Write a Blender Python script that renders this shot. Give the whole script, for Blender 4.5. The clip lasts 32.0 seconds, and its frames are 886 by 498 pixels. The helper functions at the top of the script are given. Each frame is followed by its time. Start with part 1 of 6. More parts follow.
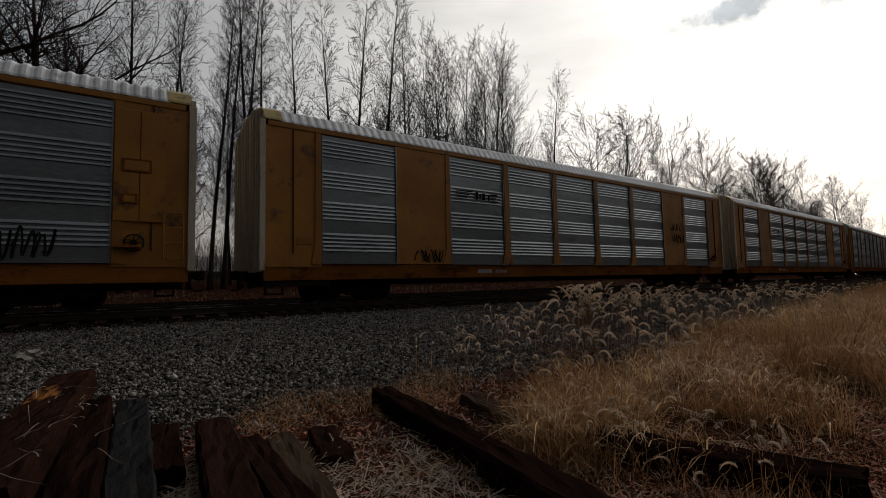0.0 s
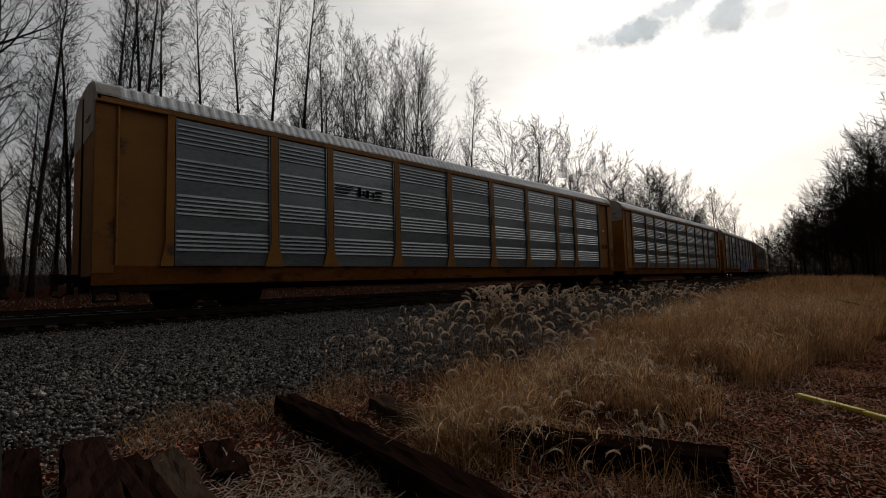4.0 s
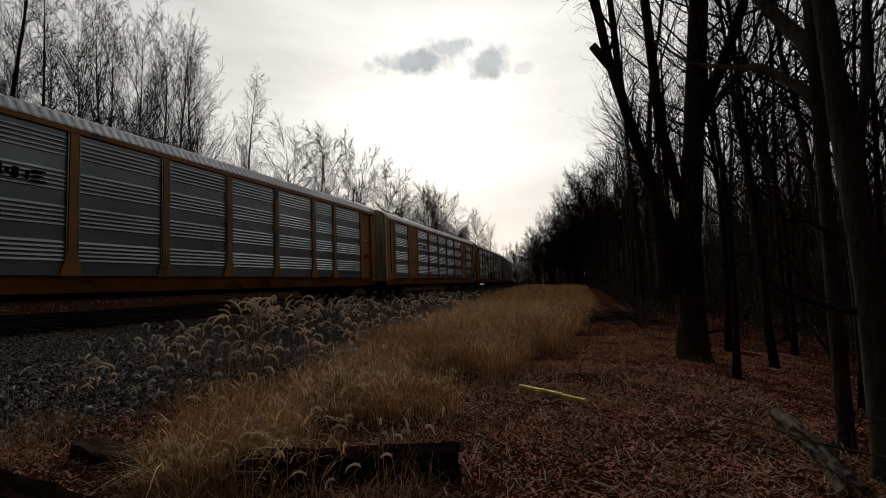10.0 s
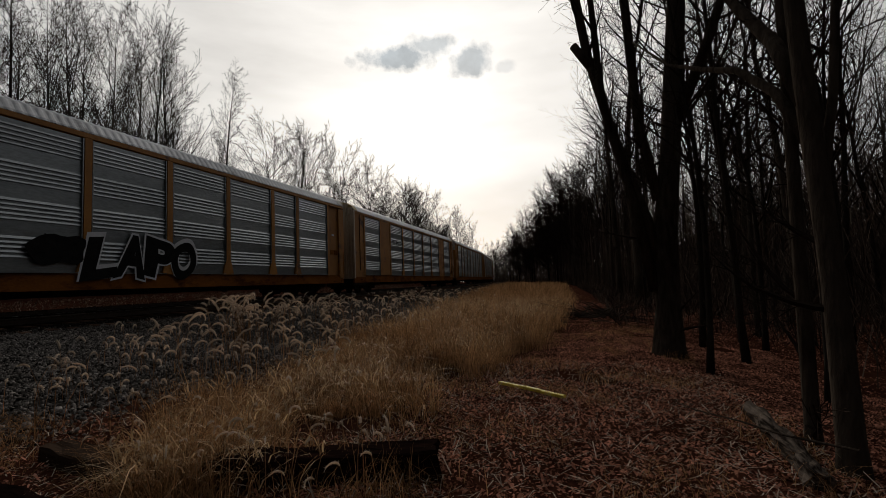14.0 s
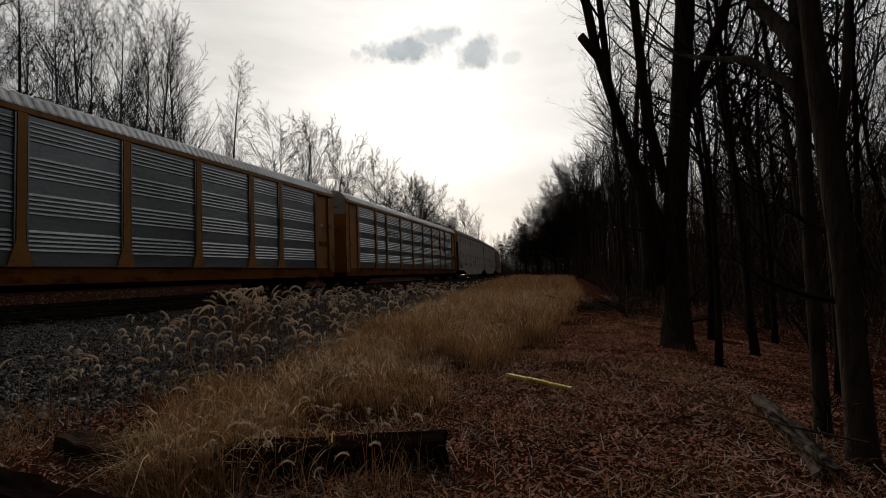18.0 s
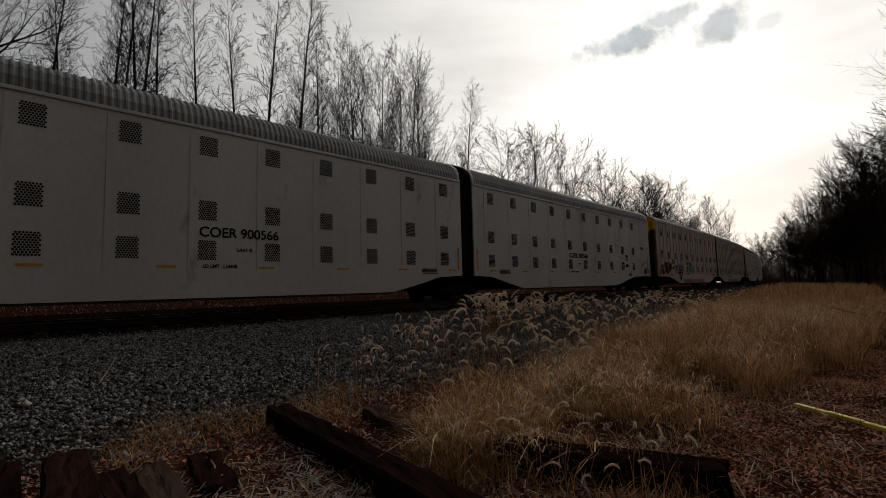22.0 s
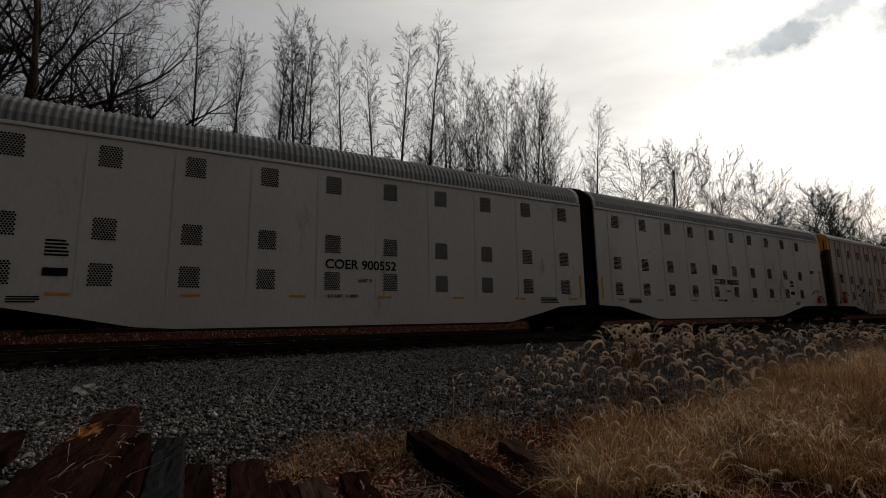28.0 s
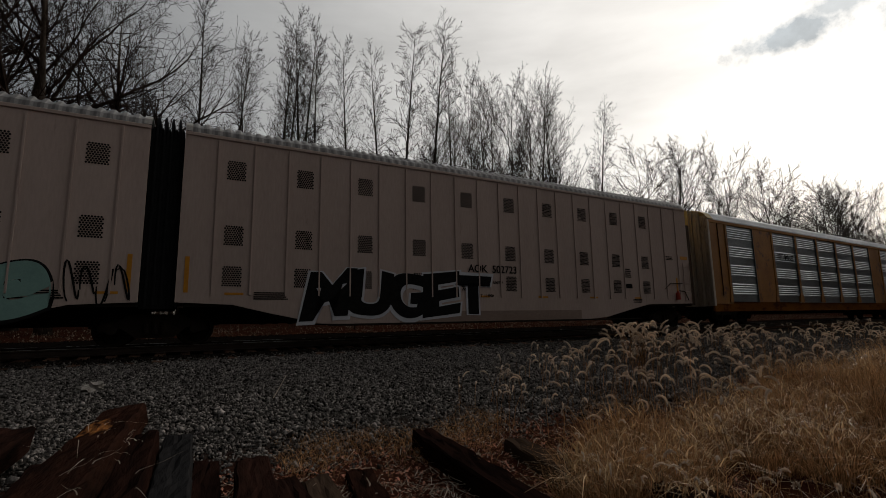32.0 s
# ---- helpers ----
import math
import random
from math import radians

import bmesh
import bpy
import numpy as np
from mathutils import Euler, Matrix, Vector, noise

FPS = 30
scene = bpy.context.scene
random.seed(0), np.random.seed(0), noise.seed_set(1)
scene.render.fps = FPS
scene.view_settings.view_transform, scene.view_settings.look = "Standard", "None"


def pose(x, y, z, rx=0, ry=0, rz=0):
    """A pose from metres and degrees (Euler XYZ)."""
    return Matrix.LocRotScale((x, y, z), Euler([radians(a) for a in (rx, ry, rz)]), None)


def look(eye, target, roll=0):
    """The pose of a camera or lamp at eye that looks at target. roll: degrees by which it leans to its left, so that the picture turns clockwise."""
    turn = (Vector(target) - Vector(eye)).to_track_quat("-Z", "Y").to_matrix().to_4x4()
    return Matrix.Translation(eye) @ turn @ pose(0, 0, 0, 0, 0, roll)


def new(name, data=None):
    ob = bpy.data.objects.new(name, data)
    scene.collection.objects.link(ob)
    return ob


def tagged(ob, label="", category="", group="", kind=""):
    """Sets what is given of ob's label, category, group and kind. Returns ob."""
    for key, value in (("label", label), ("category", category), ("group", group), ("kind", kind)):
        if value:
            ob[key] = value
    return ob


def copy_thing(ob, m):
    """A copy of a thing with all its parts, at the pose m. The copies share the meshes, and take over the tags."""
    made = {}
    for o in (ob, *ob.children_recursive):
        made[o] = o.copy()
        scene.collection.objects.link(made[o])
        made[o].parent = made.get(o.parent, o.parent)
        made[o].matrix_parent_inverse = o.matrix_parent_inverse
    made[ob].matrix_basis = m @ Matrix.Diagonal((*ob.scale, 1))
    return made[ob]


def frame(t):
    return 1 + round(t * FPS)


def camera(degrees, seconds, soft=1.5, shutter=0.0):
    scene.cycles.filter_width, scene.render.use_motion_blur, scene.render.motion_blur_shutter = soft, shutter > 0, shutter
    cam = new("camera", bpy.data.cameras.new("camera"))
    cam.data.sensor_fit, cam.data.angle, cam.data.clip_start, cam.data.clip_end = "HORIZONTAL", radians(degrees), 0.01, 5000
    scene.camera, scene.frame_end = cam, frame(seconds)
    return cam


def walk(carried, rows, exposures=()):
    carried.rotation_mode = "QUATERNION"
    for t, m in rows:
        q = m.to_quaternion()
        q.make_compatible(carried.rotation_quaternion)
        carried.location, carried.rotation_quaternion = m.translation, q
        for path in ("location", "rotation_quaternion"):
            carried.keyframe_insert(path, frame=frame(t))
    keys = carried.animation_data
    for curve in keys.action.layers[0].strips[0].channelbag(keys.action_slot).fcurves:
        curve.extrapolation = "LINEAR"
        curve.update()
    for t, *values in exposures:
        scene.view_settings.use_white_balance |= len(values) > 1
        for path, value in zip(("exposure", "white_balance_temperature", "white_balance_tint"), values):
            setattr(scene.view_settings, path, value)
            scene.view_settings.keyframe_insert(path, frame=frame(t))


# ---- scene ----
cam = camera(86.99, 32.0, 0.5, 0.0)
# seconds, place of the eye, turn about x, y, z
ROWS = [
    (0.0, -0.0407, -0.1015, 1.2923, 94.027, 1.249, -36.367),
    (0.5, -0.0430, -0.1016, 1.2905, 94.052, 1.218, -36.590),
    (1.0, -0.0379, -0.1027, 1.2901, 93.906, 1.213, -36.820),
    (1.5, -0.0310, -0.0978, 1.2892, 93.740, 1.217, -37.035),
    (2.0, -0.0307, -0.0955, 1.2881, 93.741, 1.224, -37.084),
    (2.5, -0.0246, -0.0998, 1.2882, 94.006, 1.214, -36.937),
    (3.0, -0.0291, -0.1017, 1.2881, 94.327, 1.286, -37.875),
    (3.5, -0.0123, -0.1168, 1.2889, 94.192, 1.403, -41.053),
    (4.0, 0.0525, -0.1470, 1.2879, 94.025, 1.635, -46.199),
    (4.5, 0.1136, -0.1879, 1.2853, 94.064, 1.808, -51.675),
    (6.5, 0.2514, -0.2576, 1.2910, 94.567, 2.035, -65.564),
    (7.0, 0.2553, -0.2516, 1.2934, 94.559, 2.065, -67.295),
    (7.5, 0.2502, -0.2630, 1.2917, 94.579, 2.058, -68.687),
    (8.0, 0.2557, -0.2661, 1.2930, 94.586, 2.050, -69.644),
    (8.5, 0.2505, -0.2712, 1.2933, 94.537, 2.051, -70.254),
    (9.0, 0.2434, -0.2697, 1.2922, 94.569, 2.062, -70.961),
    (9.5, 0.2420, -0.2801, 1.2934, 94.507, 2.052, -71.708),
    (10.0, 0.2466, -0.2759, 1.2946, 94.385, 2.066, -72.393),
    (10.5, 0.2480, -0.2833, 1.2949, 94.345, 2.049, -72.966),
    (11.0, 0.2494, -0.2858, 1.2951, 94.310, 2.042, -73.439),
    (11.5, 0.2483, -0.2798, 1.2956, 94.214, 2.035, -73.770),
    (12.0, 0.2490, -0.2786, 1.2949, 94.227, 2.014, -73.940),
    (12.5, 0.2486, -0.2799, 1.2943, 94.140, 2.016, -74.114),
    (13.0, 0.2474, -0.2820, 1.2938, 94.136, 2.030, -74.308),
    (13.5, 0.2536, -0.2800, 1.2940, 94.024, 2.048, -74.521),
    (14.0, 0.2478, -0.2846, 1.2944, 94.011, 2.081, -74.643),
    (14.5, 0.2511, -0.2864, 1.2935, 94.005, 2.083, -74.651),
    (16.5, 0.2512, -0.2724, 1.2903, 93.347, 2.129, -74.490),
    (17.0, 0.2510, -0.2724, 1.2907, 93.224, 2.139, -74.298),
    (17.5, 0.2502, -0.2733, 1.2896, 93.179, 2.177, -74.078),
    (18.0, 0.2438, -0.2770, 1.2892, 93.179, 2.175, -73.854),
    (18.5, 0.2510, -0.2724, 1.2904, 93.075, 2.128, -73.466),
    (19.0, 0.2508, -0.2706, 1.2879, 92.991, 2.100, -72.120),
    (19.5, 0.2374, -0.2492, 1.2850, 92.914, 2.003, -68.852),
    (20.0, 0.2293, -0.2021, 1.2805, 93.074, 1.923, -63.960),
    (20.5, 0.1761, -0.1581, 1.2869, 93.452, 1.736, -58.698),
    (21.0, 0.1406, -0.1297, 1.2921, 93.929, 1.594, -53.851),
    (21.5, 0.1037, -0.1070, 1.2988, 94.276, 1.515, -49.953),
    (22.0, 0.0953, -0.1112, 1.3017, 94.810, 1.476, -46.710),
    (22.5, 0.0832, -0.1231, 1.3078, 95.486, 1.443, -43.665),
    (23.0, 0.0645, -0.1169, 1.3155, 95.996, 1.337, -41.161),
    (23.5, 0.0555, -0.1140, 1.3187, 96.419, 1.267, -39.169),
    (24.0, 0.0551, -0.1073, 1.3172, 96.752, 1.210, -37.616),
    (24.5, 0.0509, -0.1037, 1.3162, 96.987, 1.181, -36.441),
    (25.0, 0.0563, -0.0985, 1.3169, 97.244, 1.160, -35.397),
    (25.5, 0.0525, -0.0992, 1.3162, 97.619, 1.101, -34.509),
    (27.5, 0.0518, -0.0894, 1.3193, 98.523, 0.975, -31.720),
    (28.0, 0.0480, -0.0887, 1.3186, 98.645, 0.942, -31.213),
    (28.5, 0.0469, -0.0825, 1.3177, 98.810, 0.920, -30.734),
    (29.0, 0.0429, -0.0810, 1.3179, 98.899, 0.916, -30.415),
    (29.5, 0.0358, -0.0834, 1.3166, 98.911, 0.932, -30.191),
    (30.0, 0.0415, -0.0887, 1.3158, 98.842, 0.960, -30.192),
    (30.5, 0.0444, -0.0833, 1.3149, 98.725, 0.965, -30.378),
    (31.0, 0.0471, -0.0917, 1.3128, 98.692, 0.944, -30.408),
    (31.5, 0.0516, -0.0888, 1.3124, 98.630, 0.932, -30.411),
    (32.0, 0.0432, -0.0796, 1.3136, 98.460, 0.930, -30.632),
]
walk(cam, [(t, pose(*row)) for t, *row in ROWS], [(0, 0.0), (3, -0.03), (4.5, -0.1), (6.5, -0.2), (10, -0.25), (19, -0.25), (20.5, -0.2), (22, -0.15), (25, -0.1), (28, -0.1), (32, -0.12)])

# ---- plan: metres, track nearly along x, curving to the left beyond CURVE ----
TRACK_Y, RAIL_Z, CURVE, RADIUS, SKEW = 14.71, 0.75, 10.0, 650.0, -math.atan(0.0295)
SPEED, CAR = 14.576, 28.3
SUN = Vector((0.895, 0.289, 0.339)).normalized()
BEND_X, BEND_Y = CURVE * math.cos(SKEW), TRACK_Y + CURVE * math.sin(SKEW)


def on_track(s, u=0.0):
    """Place and heading at s metres along the track, u metres to its right (the camera's side)."""
    a = SKEW + max(0.0, s - CURVE) / RADIUS
    if s <= CURVE:
        x, y = s * math.cos(SKEW), TRACK_Y + s * math.sin(SKEW)
    else:
        x, y = BEND_X + RADIUS * (math.sin(a) - math.sin(SKEW)), BEND_Y - RADIUS * (math.cos(a) - math.cos(SKEW))
    return x + u * math.sin(a), y - u * math.cos(a), a


def track_coords(x, y):
    """The s and u of a place."""
    s = x * math.cos(SKEW) + (y - TRACK_Y) * math.sin(SKEW)
    if s <= CURVE:
        return s, x * math.sin(SKEW) - (y - TRACK_Y) * math.cos(SKEW)
    dx, dy = x - BEND_X + RADIUS * math.sin(SKEW), y - BEND_Y - RADIUS * math.cos(SKEW)
    return CURVE + RADIUS * (math.atan2(dx, -dy) - SKEW), math.hypot(dx, dy) - RADIUS


LEVELS = ((-400, 5.0), (-60, 2.3), (-28, 1.5), (-20, 1.2), (-12, 0.92), (-8, 0.68), (-5.5, 0.55), (-4.4, 0.60), (-3.7, 0.80), (-2.9, 0.80), (-2.2, 0.58), (-1.5, 0.50), (1.1, 0.50), (1.3, 0.52), (1.95, 0.485), (2.15, 0.425), (3.4, 0.39), (6.0, 0.3), (8.5, 0.17), (10.5, 0.06), (12, 0.0),
          (15.5, -0.02), (17.0, -0.22), (20, -0.5), (30, -0.8), (60, -1.2), (900, -2.0))


def ground_z(x, y):
    s, u = track_coords(x, y)
    z = float(np.interp(u, [a for a, _ in LEVELS], [b for _, b in LEVELS]))
    if abs(u) > 2.6:
        rough = min(1.0, (abs(u) - 2.6) / 3)
        z += rough * (0.05 * noise.noise((x * 0.45, y * 0.45, 0.3)) + 0.025 * noise.noise((x * 1.7, y * 1.7, 4.0)))
    return z


# ---- world: thin bright overcast with the sun behind it ----
def build_world():
    world = bpy.data.worlds.new("sky")
    scene.world = world
    world.use_nodes = True
    tree = world.node_tree
    n, link = tree.nodes, tree.links
    n.clear()

    def math_node(op, a, b=None, c=None, clamp=False):
        node = n.new("ShaderNodeMath")
        node.operation, node.use_clamp = op, clamp
        for i, v in enumerate((a, b, c)):
            if v is None:
                continue
            if isinstance(v, (int, float)):
                node.inputs[i].default_value = v
            else:
                link.new(v, node.inputs[i])
        return node.outputs[0]

    def dot(vec, v):
        node = n.new("ShaderNodeVectorMath")
        node.operation = "DOT_PRODUCT"
        link.new(vec, node.inputs[0])
        node.inputs[1].default_value = v
        return node.outputs["Value"]

    coord = n.new("ShaderNodeTexCoord").outputs["Generated"]
    sky = n.new("ShaderNodeTexSky")
    sky.sky_type, sky.sun_disc = "NISHITA", False
    sky.sun_elevation, sky.sun_rotation = math.asin(SUN.z), math.atan2(SUN.x, SUN.y)
    sky.dust_density, sky.air_density = 3.0, 1.2
    # brightness of the veil falls with the angle from the sun
    d = dot(coord, SUN)
    wide = math_node("POWER", math_node("MULTIPLY_ADD", d, 0.5, 0.5, True), SKY_WIDE[1])
    pos = math_node("MAXIMUM", d, 0.0)
    mid = math_node("POWER", pos, SKY_MID[1])
    core = math_node("POWER", pos, SKY_CORE[1])
    f = math_node("MULTIPLY_ADD", wide, SKY_WIDE[0], SKY_BASE)
    f = math_node("MULTIPLY_ADD", mid, SKY_MID[0], f)
    f = math_node("MULTIPLY_ADD", core, SKY_CORE[0], f)
    # soft streaks, flattened towards the horizon
    mapping = n.new("ShaderNodeMapping")
    link.new(coord, mapping.inputs["Vector"])
    mapping.inputs["Scale"].default_value = (1.6, 1.6, 7.0)
    streak = n.new("ShaderNodeTexNoise")
    link.new(mapping.outputs[0], streak.inputs["Vector"])
    streak.inputs["Scale"].default_value, streak.inputs["Detail"].default_value, streak.inputs["Roughness"].default_value = 1.5, 6.0, 0.55
    f = math_node("MULTIPLY", f, math_node("MULTIPLY_ADD", streak.outputs["Fac"], 0.7, 0.65))
    # three small grey clouds
    ragged = n.new("ShaderNodeTexNoise")
    link.new(coord, ragged.inputs["Vector"])
    ragged.inputs["Scale"].default_value, ragged.inputs["Detail"].default_value, ragged.inputs["Roughness"].default_value = 16.0, 5.0, 0.6
    rag = math_node("SUBTRACT", ragged.outputs["Fac"], 0.5)
    across, up = Vector((SUN.y, -SUN.x, 0)).normalized(), None
    middle = Vector(CLOUD).normalized()
    across = Vector((middle.y, -middle.x, 0)).normalized()
    up = across.cross(middle)
    ch, cv = dot(coord, across), dot(coord, up)
    facing = math_node("GREATER_THAN", dot(coord, middle), 0.3)
    mask = None
    for h0, v0, a, b, k in CLOUDS:
        hh = math_node("DIVIDE", math_node("SUBTRACT", ch, h0), a)
        vv = math_node("DIVIDE", math_node("SUBTRACT", cv, v0), b)
        r = math_node("SQRT", math_node("ADD", math_node("MULTIPLY", hh, hh), math_node("MULTIPLY", vv, vv)))
        r = math_node("ADD", r, math_node("MULTIPLY", rag, 2.2))
        m = math_node("MULTIPLY", math_node("MULTIPLY_ADD", r, -2.0, 2.05, True), k)
        mask = m if mask is None else math_node("MAXIMUM", mask, m)
    mask = math_node("MULTIPLY", mask, facing)
    # cream near the sun, cool grey away from it
    tint = n.new("ShaderNodeMix")
    tint.data_type = "RGBA"
    link.new(math_node("MULTIPLY_ADD", d, 1.3, -0.2, True), tint.inputs["Factor"])
    tint.inputs["A"].default_value, tint.inputs["B"].default_value = (0.93, 0.965, 1.0, 1), (1.0, 0.965, 0.915, 1)
    sep = n.new("ShaderNodeSeparateXYZ")
    link.new(coord, sep.inputs[0])
    low = n.new("ShaderNodeMix")
    low.data_type = "RGBA"
    link.new(math_node("MULTIPLY", math_node("MAXIMUM", sep.outputs["Z"], 0.0), 4.0, None, True), low.inputs["Factor"])
    low.inputs["A"].default_value = (1.0, 0.89, 0.78, 1)
    link.new(tint.outputs["Result"], low.inputs["B"])
    scale = n.new("ShaderNodeVectorMath")
    scale.operation = "SCALE"
    link.new(low.outputs["Result"], scale.inputs[0])
    link.new(f, scale.inputs["Scale"])
    puff = n.new("ShaderNodeVectorMath")
    puff.operation = "SCALE"
    puff.inputs[0].default_value = (0.50, 0.55, 0.585)
    link.new(math_node("MULTIPLY_ADD", ragged.outputs["Fac"], 1.1, 0.5), puff.inputs["Scale"])
    veil = n.new("ShaderNodeMix")
    veil.data_type = "RGBA"
    link.new(mask, veil.inputs["Factor"])
    link.new(scale.outputs[0], veil.inputs["A"])
    link.new(puff.outputs[0], veil.inputs["B"])
    both = n.new("ShaderNodeVectorMath")
    both.operation = "MULTIPLY_ADD"
    link.new(sky.outputs[0], both.inputs[0])
    both.inputs[1].default_value = (SKY_CLEAR,) * 3
    link.new(veil.outputs["Result"], both.inputs[2])
    bg = n.new("ShaderNodeBackground")
    link.new(both.outputs[0], bg.inputs["Color"])
    bg.inputs["Strength"].default_value = 1.0
    out = n.new("ShaderNodeOutputWorld")
    link.new(bg.outputs[0], out.inputs["Surface"])


SKY_CLEAR, SKY_BASE = 0.002, 0.03
SKY_WIDE, SKY_MID, SKY_CORE = (0.92, 3.0), (0.20, 6.0), (0.30, 60.0)
CLOUD = (0.850, 0.2605, 0.440)
CLOUDS = ((-0.052, 0.004, 0.088, 0.030, 1.0), (0.020, 0.022, 0.066, 0.024, 0.8), (0.096, -0.006, 0.048, 0.034, 0.85), (0.165, -0.02, 0.022, 0.014, 0.35))
build_world()
sun = new("sun", bpy.data.lights.new("sun", "SUN"))
sun.data.energy, sun.data.angle, sun.data.color = 0.9, radians(8), (1.0, 0.92, 0.82)
sun.matrix_world = look((0, 0, 30), Vector((0, 0, 30)) - SUN)


# ---- materials ----
def material(name, a, b, scale=3.0, rough=0.7, metal=0.0, fine=40.0, bump=0.3, spots=None, vary=0.0, island=False, stretch=(1, 1, 1), spread=(0.35, 0.65), depth=0.02):
    """Two colours mixed by a broad and a fine noise, with spots (colour, scale, threshold) of staining or wear on top.
    vary: brightness by object or by piece.
    """
    mat = bpy.data.materials.new(name)
    mat.use_nodes = True
    n, link = mat.node_tree.nodes, mat.node_tree.links
    bsdf = n["Principled BSDF"]
    coord = n.new("ShaderNodeTexCoord")
    info = n.new("ShaderNodeObjectInfo")
    shift = n.new("ShaderNodeVectorMath")
    shift.operation = "MULTIPLY_ADD"
    link.new(info.outputs["Random"], shift.inputs[0])
    shift.inputs[1].default_value = (31.0, 17.0, 23.0)
    mapping = n.new("ShaderNodeMapping")
    mapping.inputs["Scale"].default_value = stretch
    link.new(coord.outputs["Object"], mapping.inputs["Vector"])
    link.new(mapping.outputs[0], shift.inputs[2])

    def tex(size, detail, roughness=0.6):
        t = n.new("ShaderNodeTexNoise")
        link.new(shift.outputs[0], t.inputs["Vector"])
        t.inputs["Scale"].default_value, t.inputs["Detail"].default_value, t.inputs["Roughness"].default_value = size, detail, roughness
        return t.outputs["Fac"]

    broad, small = tex(scale, 4), tex(fine, 3)
    blend = n.new("ShaderNodeMath")
    blend.operation = "MULTIPLY_ADD"
    link.new(small, blend.inputs[0])
    blend.inputs[1].default_value = 0.4
    half = n.new("ShaderNodeMath")
    half.operation = "MULTIPLY"
    link.new(broad, half.inputs[0])
    half.inputs[1].default_value = 0.6
    link.new(half.outputs[0], blend.inputs[2])
    ramp = n.new("ShaderNodeValToRGB")
    ramp.color_ramp.elements[0].position, ramp.color_ramp.elements[1].position = spread
    ramp.color_ramp.elements[0].color, ramp.color_ramp.elements[1].color = (*a, 1), (*b, 1)
    link.new(blend.outputs[0], ramp.inputs[0])
    colour = ramp.outputs[0]
    for c, size, low in spots or ():
        mask = n.new("ShaderNodeMapRange")
        mask.inputs["From Min"].default_value, mask.inputs["From Max"].default_value = low, low + 0.12
        link.new(tex(size, 5, 0.7), mask.inputs["Value"])
        mix = n.new("ShaderNodeMix")
        mix.data_type = "RGBA"
        link.new(mask.outputs[0], mix.inputs["Factor"])
        link.new(colour, mix.inputs["A"])
        mix.inputs["B"].default_value = (*c, 1)
        colour = mix.outputs["Result"]
    if vary:
        hsv = n.new("ShaderNodeHueSaturation")
        rng = n.new("ShaderNodeMapRange")
        rng.inputs["To Min"].default_value, rng.inputs["To Max"].default_value = 1 - vary, 1 + vary
        if island:
            link.new(n.new("ShaderNodeNewGeometry").outputs["Random Per Island"], rng.inputs["Value"])
        else:
            link.new(info.outputs["Random"], rng.inputs["Value"])
        link.new(rng.outputs[0], hsv.inputs["Value"])
        link.new(colour, hsv.inputs["Color"])
        colour = hsv.outputs[0]
    link.new(colour, bsdf.inputs["Base Color"])
    bsdf.inputs["Metallic"].default_value = metal
    bsdf.inputs["Specular IOR Level"].default_value = 0.5 if rough < 0.68 else 0.0
    rr = n.new("ShaderNodeMapRange")
    rr.inputs["To Min"].default_value, rr.inputs["To Max"].default_value = max(0.05, rough - 0.12), min(1.0, rough + 0.12)
    link.new(broad, rr.inputs["Value"])
    link.new(rr.outputs[0], bsdf.inputs["Roughness"])
    if bump:
        bp = n.new("ShaderNodeBump")
        bp.inputs["Strength"].default_value, bp.inputs["Distance"].default_value = bump, depth
        link.new(small, bp.inputs["Height"])
        link.new(bp.outputs[0], bsdf.inputs["Normal"])
    return mat


RUST = (0.075, 0.028, 0.012)
yellow_paint = material("yellow_paint", (0.37, 0.148, 0.008), (0.24, 0.090, 0.007), 0.9, 0.65, 0, 30, 0.08, ((RUST, 1.1, 0.57), ((0.05, 0.04, 0.03), 5.0, 0.64)), 0.12)
sill_paint = material("sill_paint", (0.26, 0.095, 0.018), (0.13, 0.045, 0.014), 1.2, 0.75, 0, 30, 0.15, ((RUST, 2.2, 0.52),), 0.15, stretch=(0.4, 1, 1))
bright_yellow = material("bright_yellow_paint", (0.62, 0.36, 0.02), (0.5, 0.26, 0.02), 2.0, 0.6, 0, 30, 0.05, ((RUST, 3.0, 0.62),))
galvanized = material("galvanized_sheet", (0.285, 0.302, 0.312), (0.145, 0.156, 0.163), 0.5, 0.34, 0.75, 18, 0.05, (((0.16, 0.16, 0.155), 1.1, 0.60), ((0.14, 0.09, 0.06), 4.0, 0.68)), 0.16, stretch=(0.35, 1, 1.4))
roof_metal = material("roof_metal", (0.62, 0.62, 0.63), (0.42, 0.42, 0.43), 0.6, 0.5, 0.35, 14, 0.05, (((0.2, 0.18, 0.16), 1.2, 0.62),), 0.08)
roof_dull = material("dull_metal_roof", (0.26, 0.245, 0.235), (0.15, 0.142, 0.135), 0.8, 0.6, 0.2, 14, 0.05, (((0.12, 0.10, 0.085), 1.5, 0.6),))
roof_grey = material("weathered_grey_roof", (0.20, 0.19, 0.18), (0.13, 0.125, 0.12), 0.8, 0.6, 0.3, 14, 0.05, (((0.06, 0.055, 0.05), 1.5, 0.6),))
white_paint = material("white_paint", (0.575, 0.515, 0.46), (0.445, 0.395, 0.35), 0.35, 0.55, 0, 12, 0.04, (((0.30, 0.25, 0.21), 0.8, 0.60), ((0.22, 0.15, 0.11), 6.0, 0.72)), 0.05, stretch=(1, 1, 0.4))
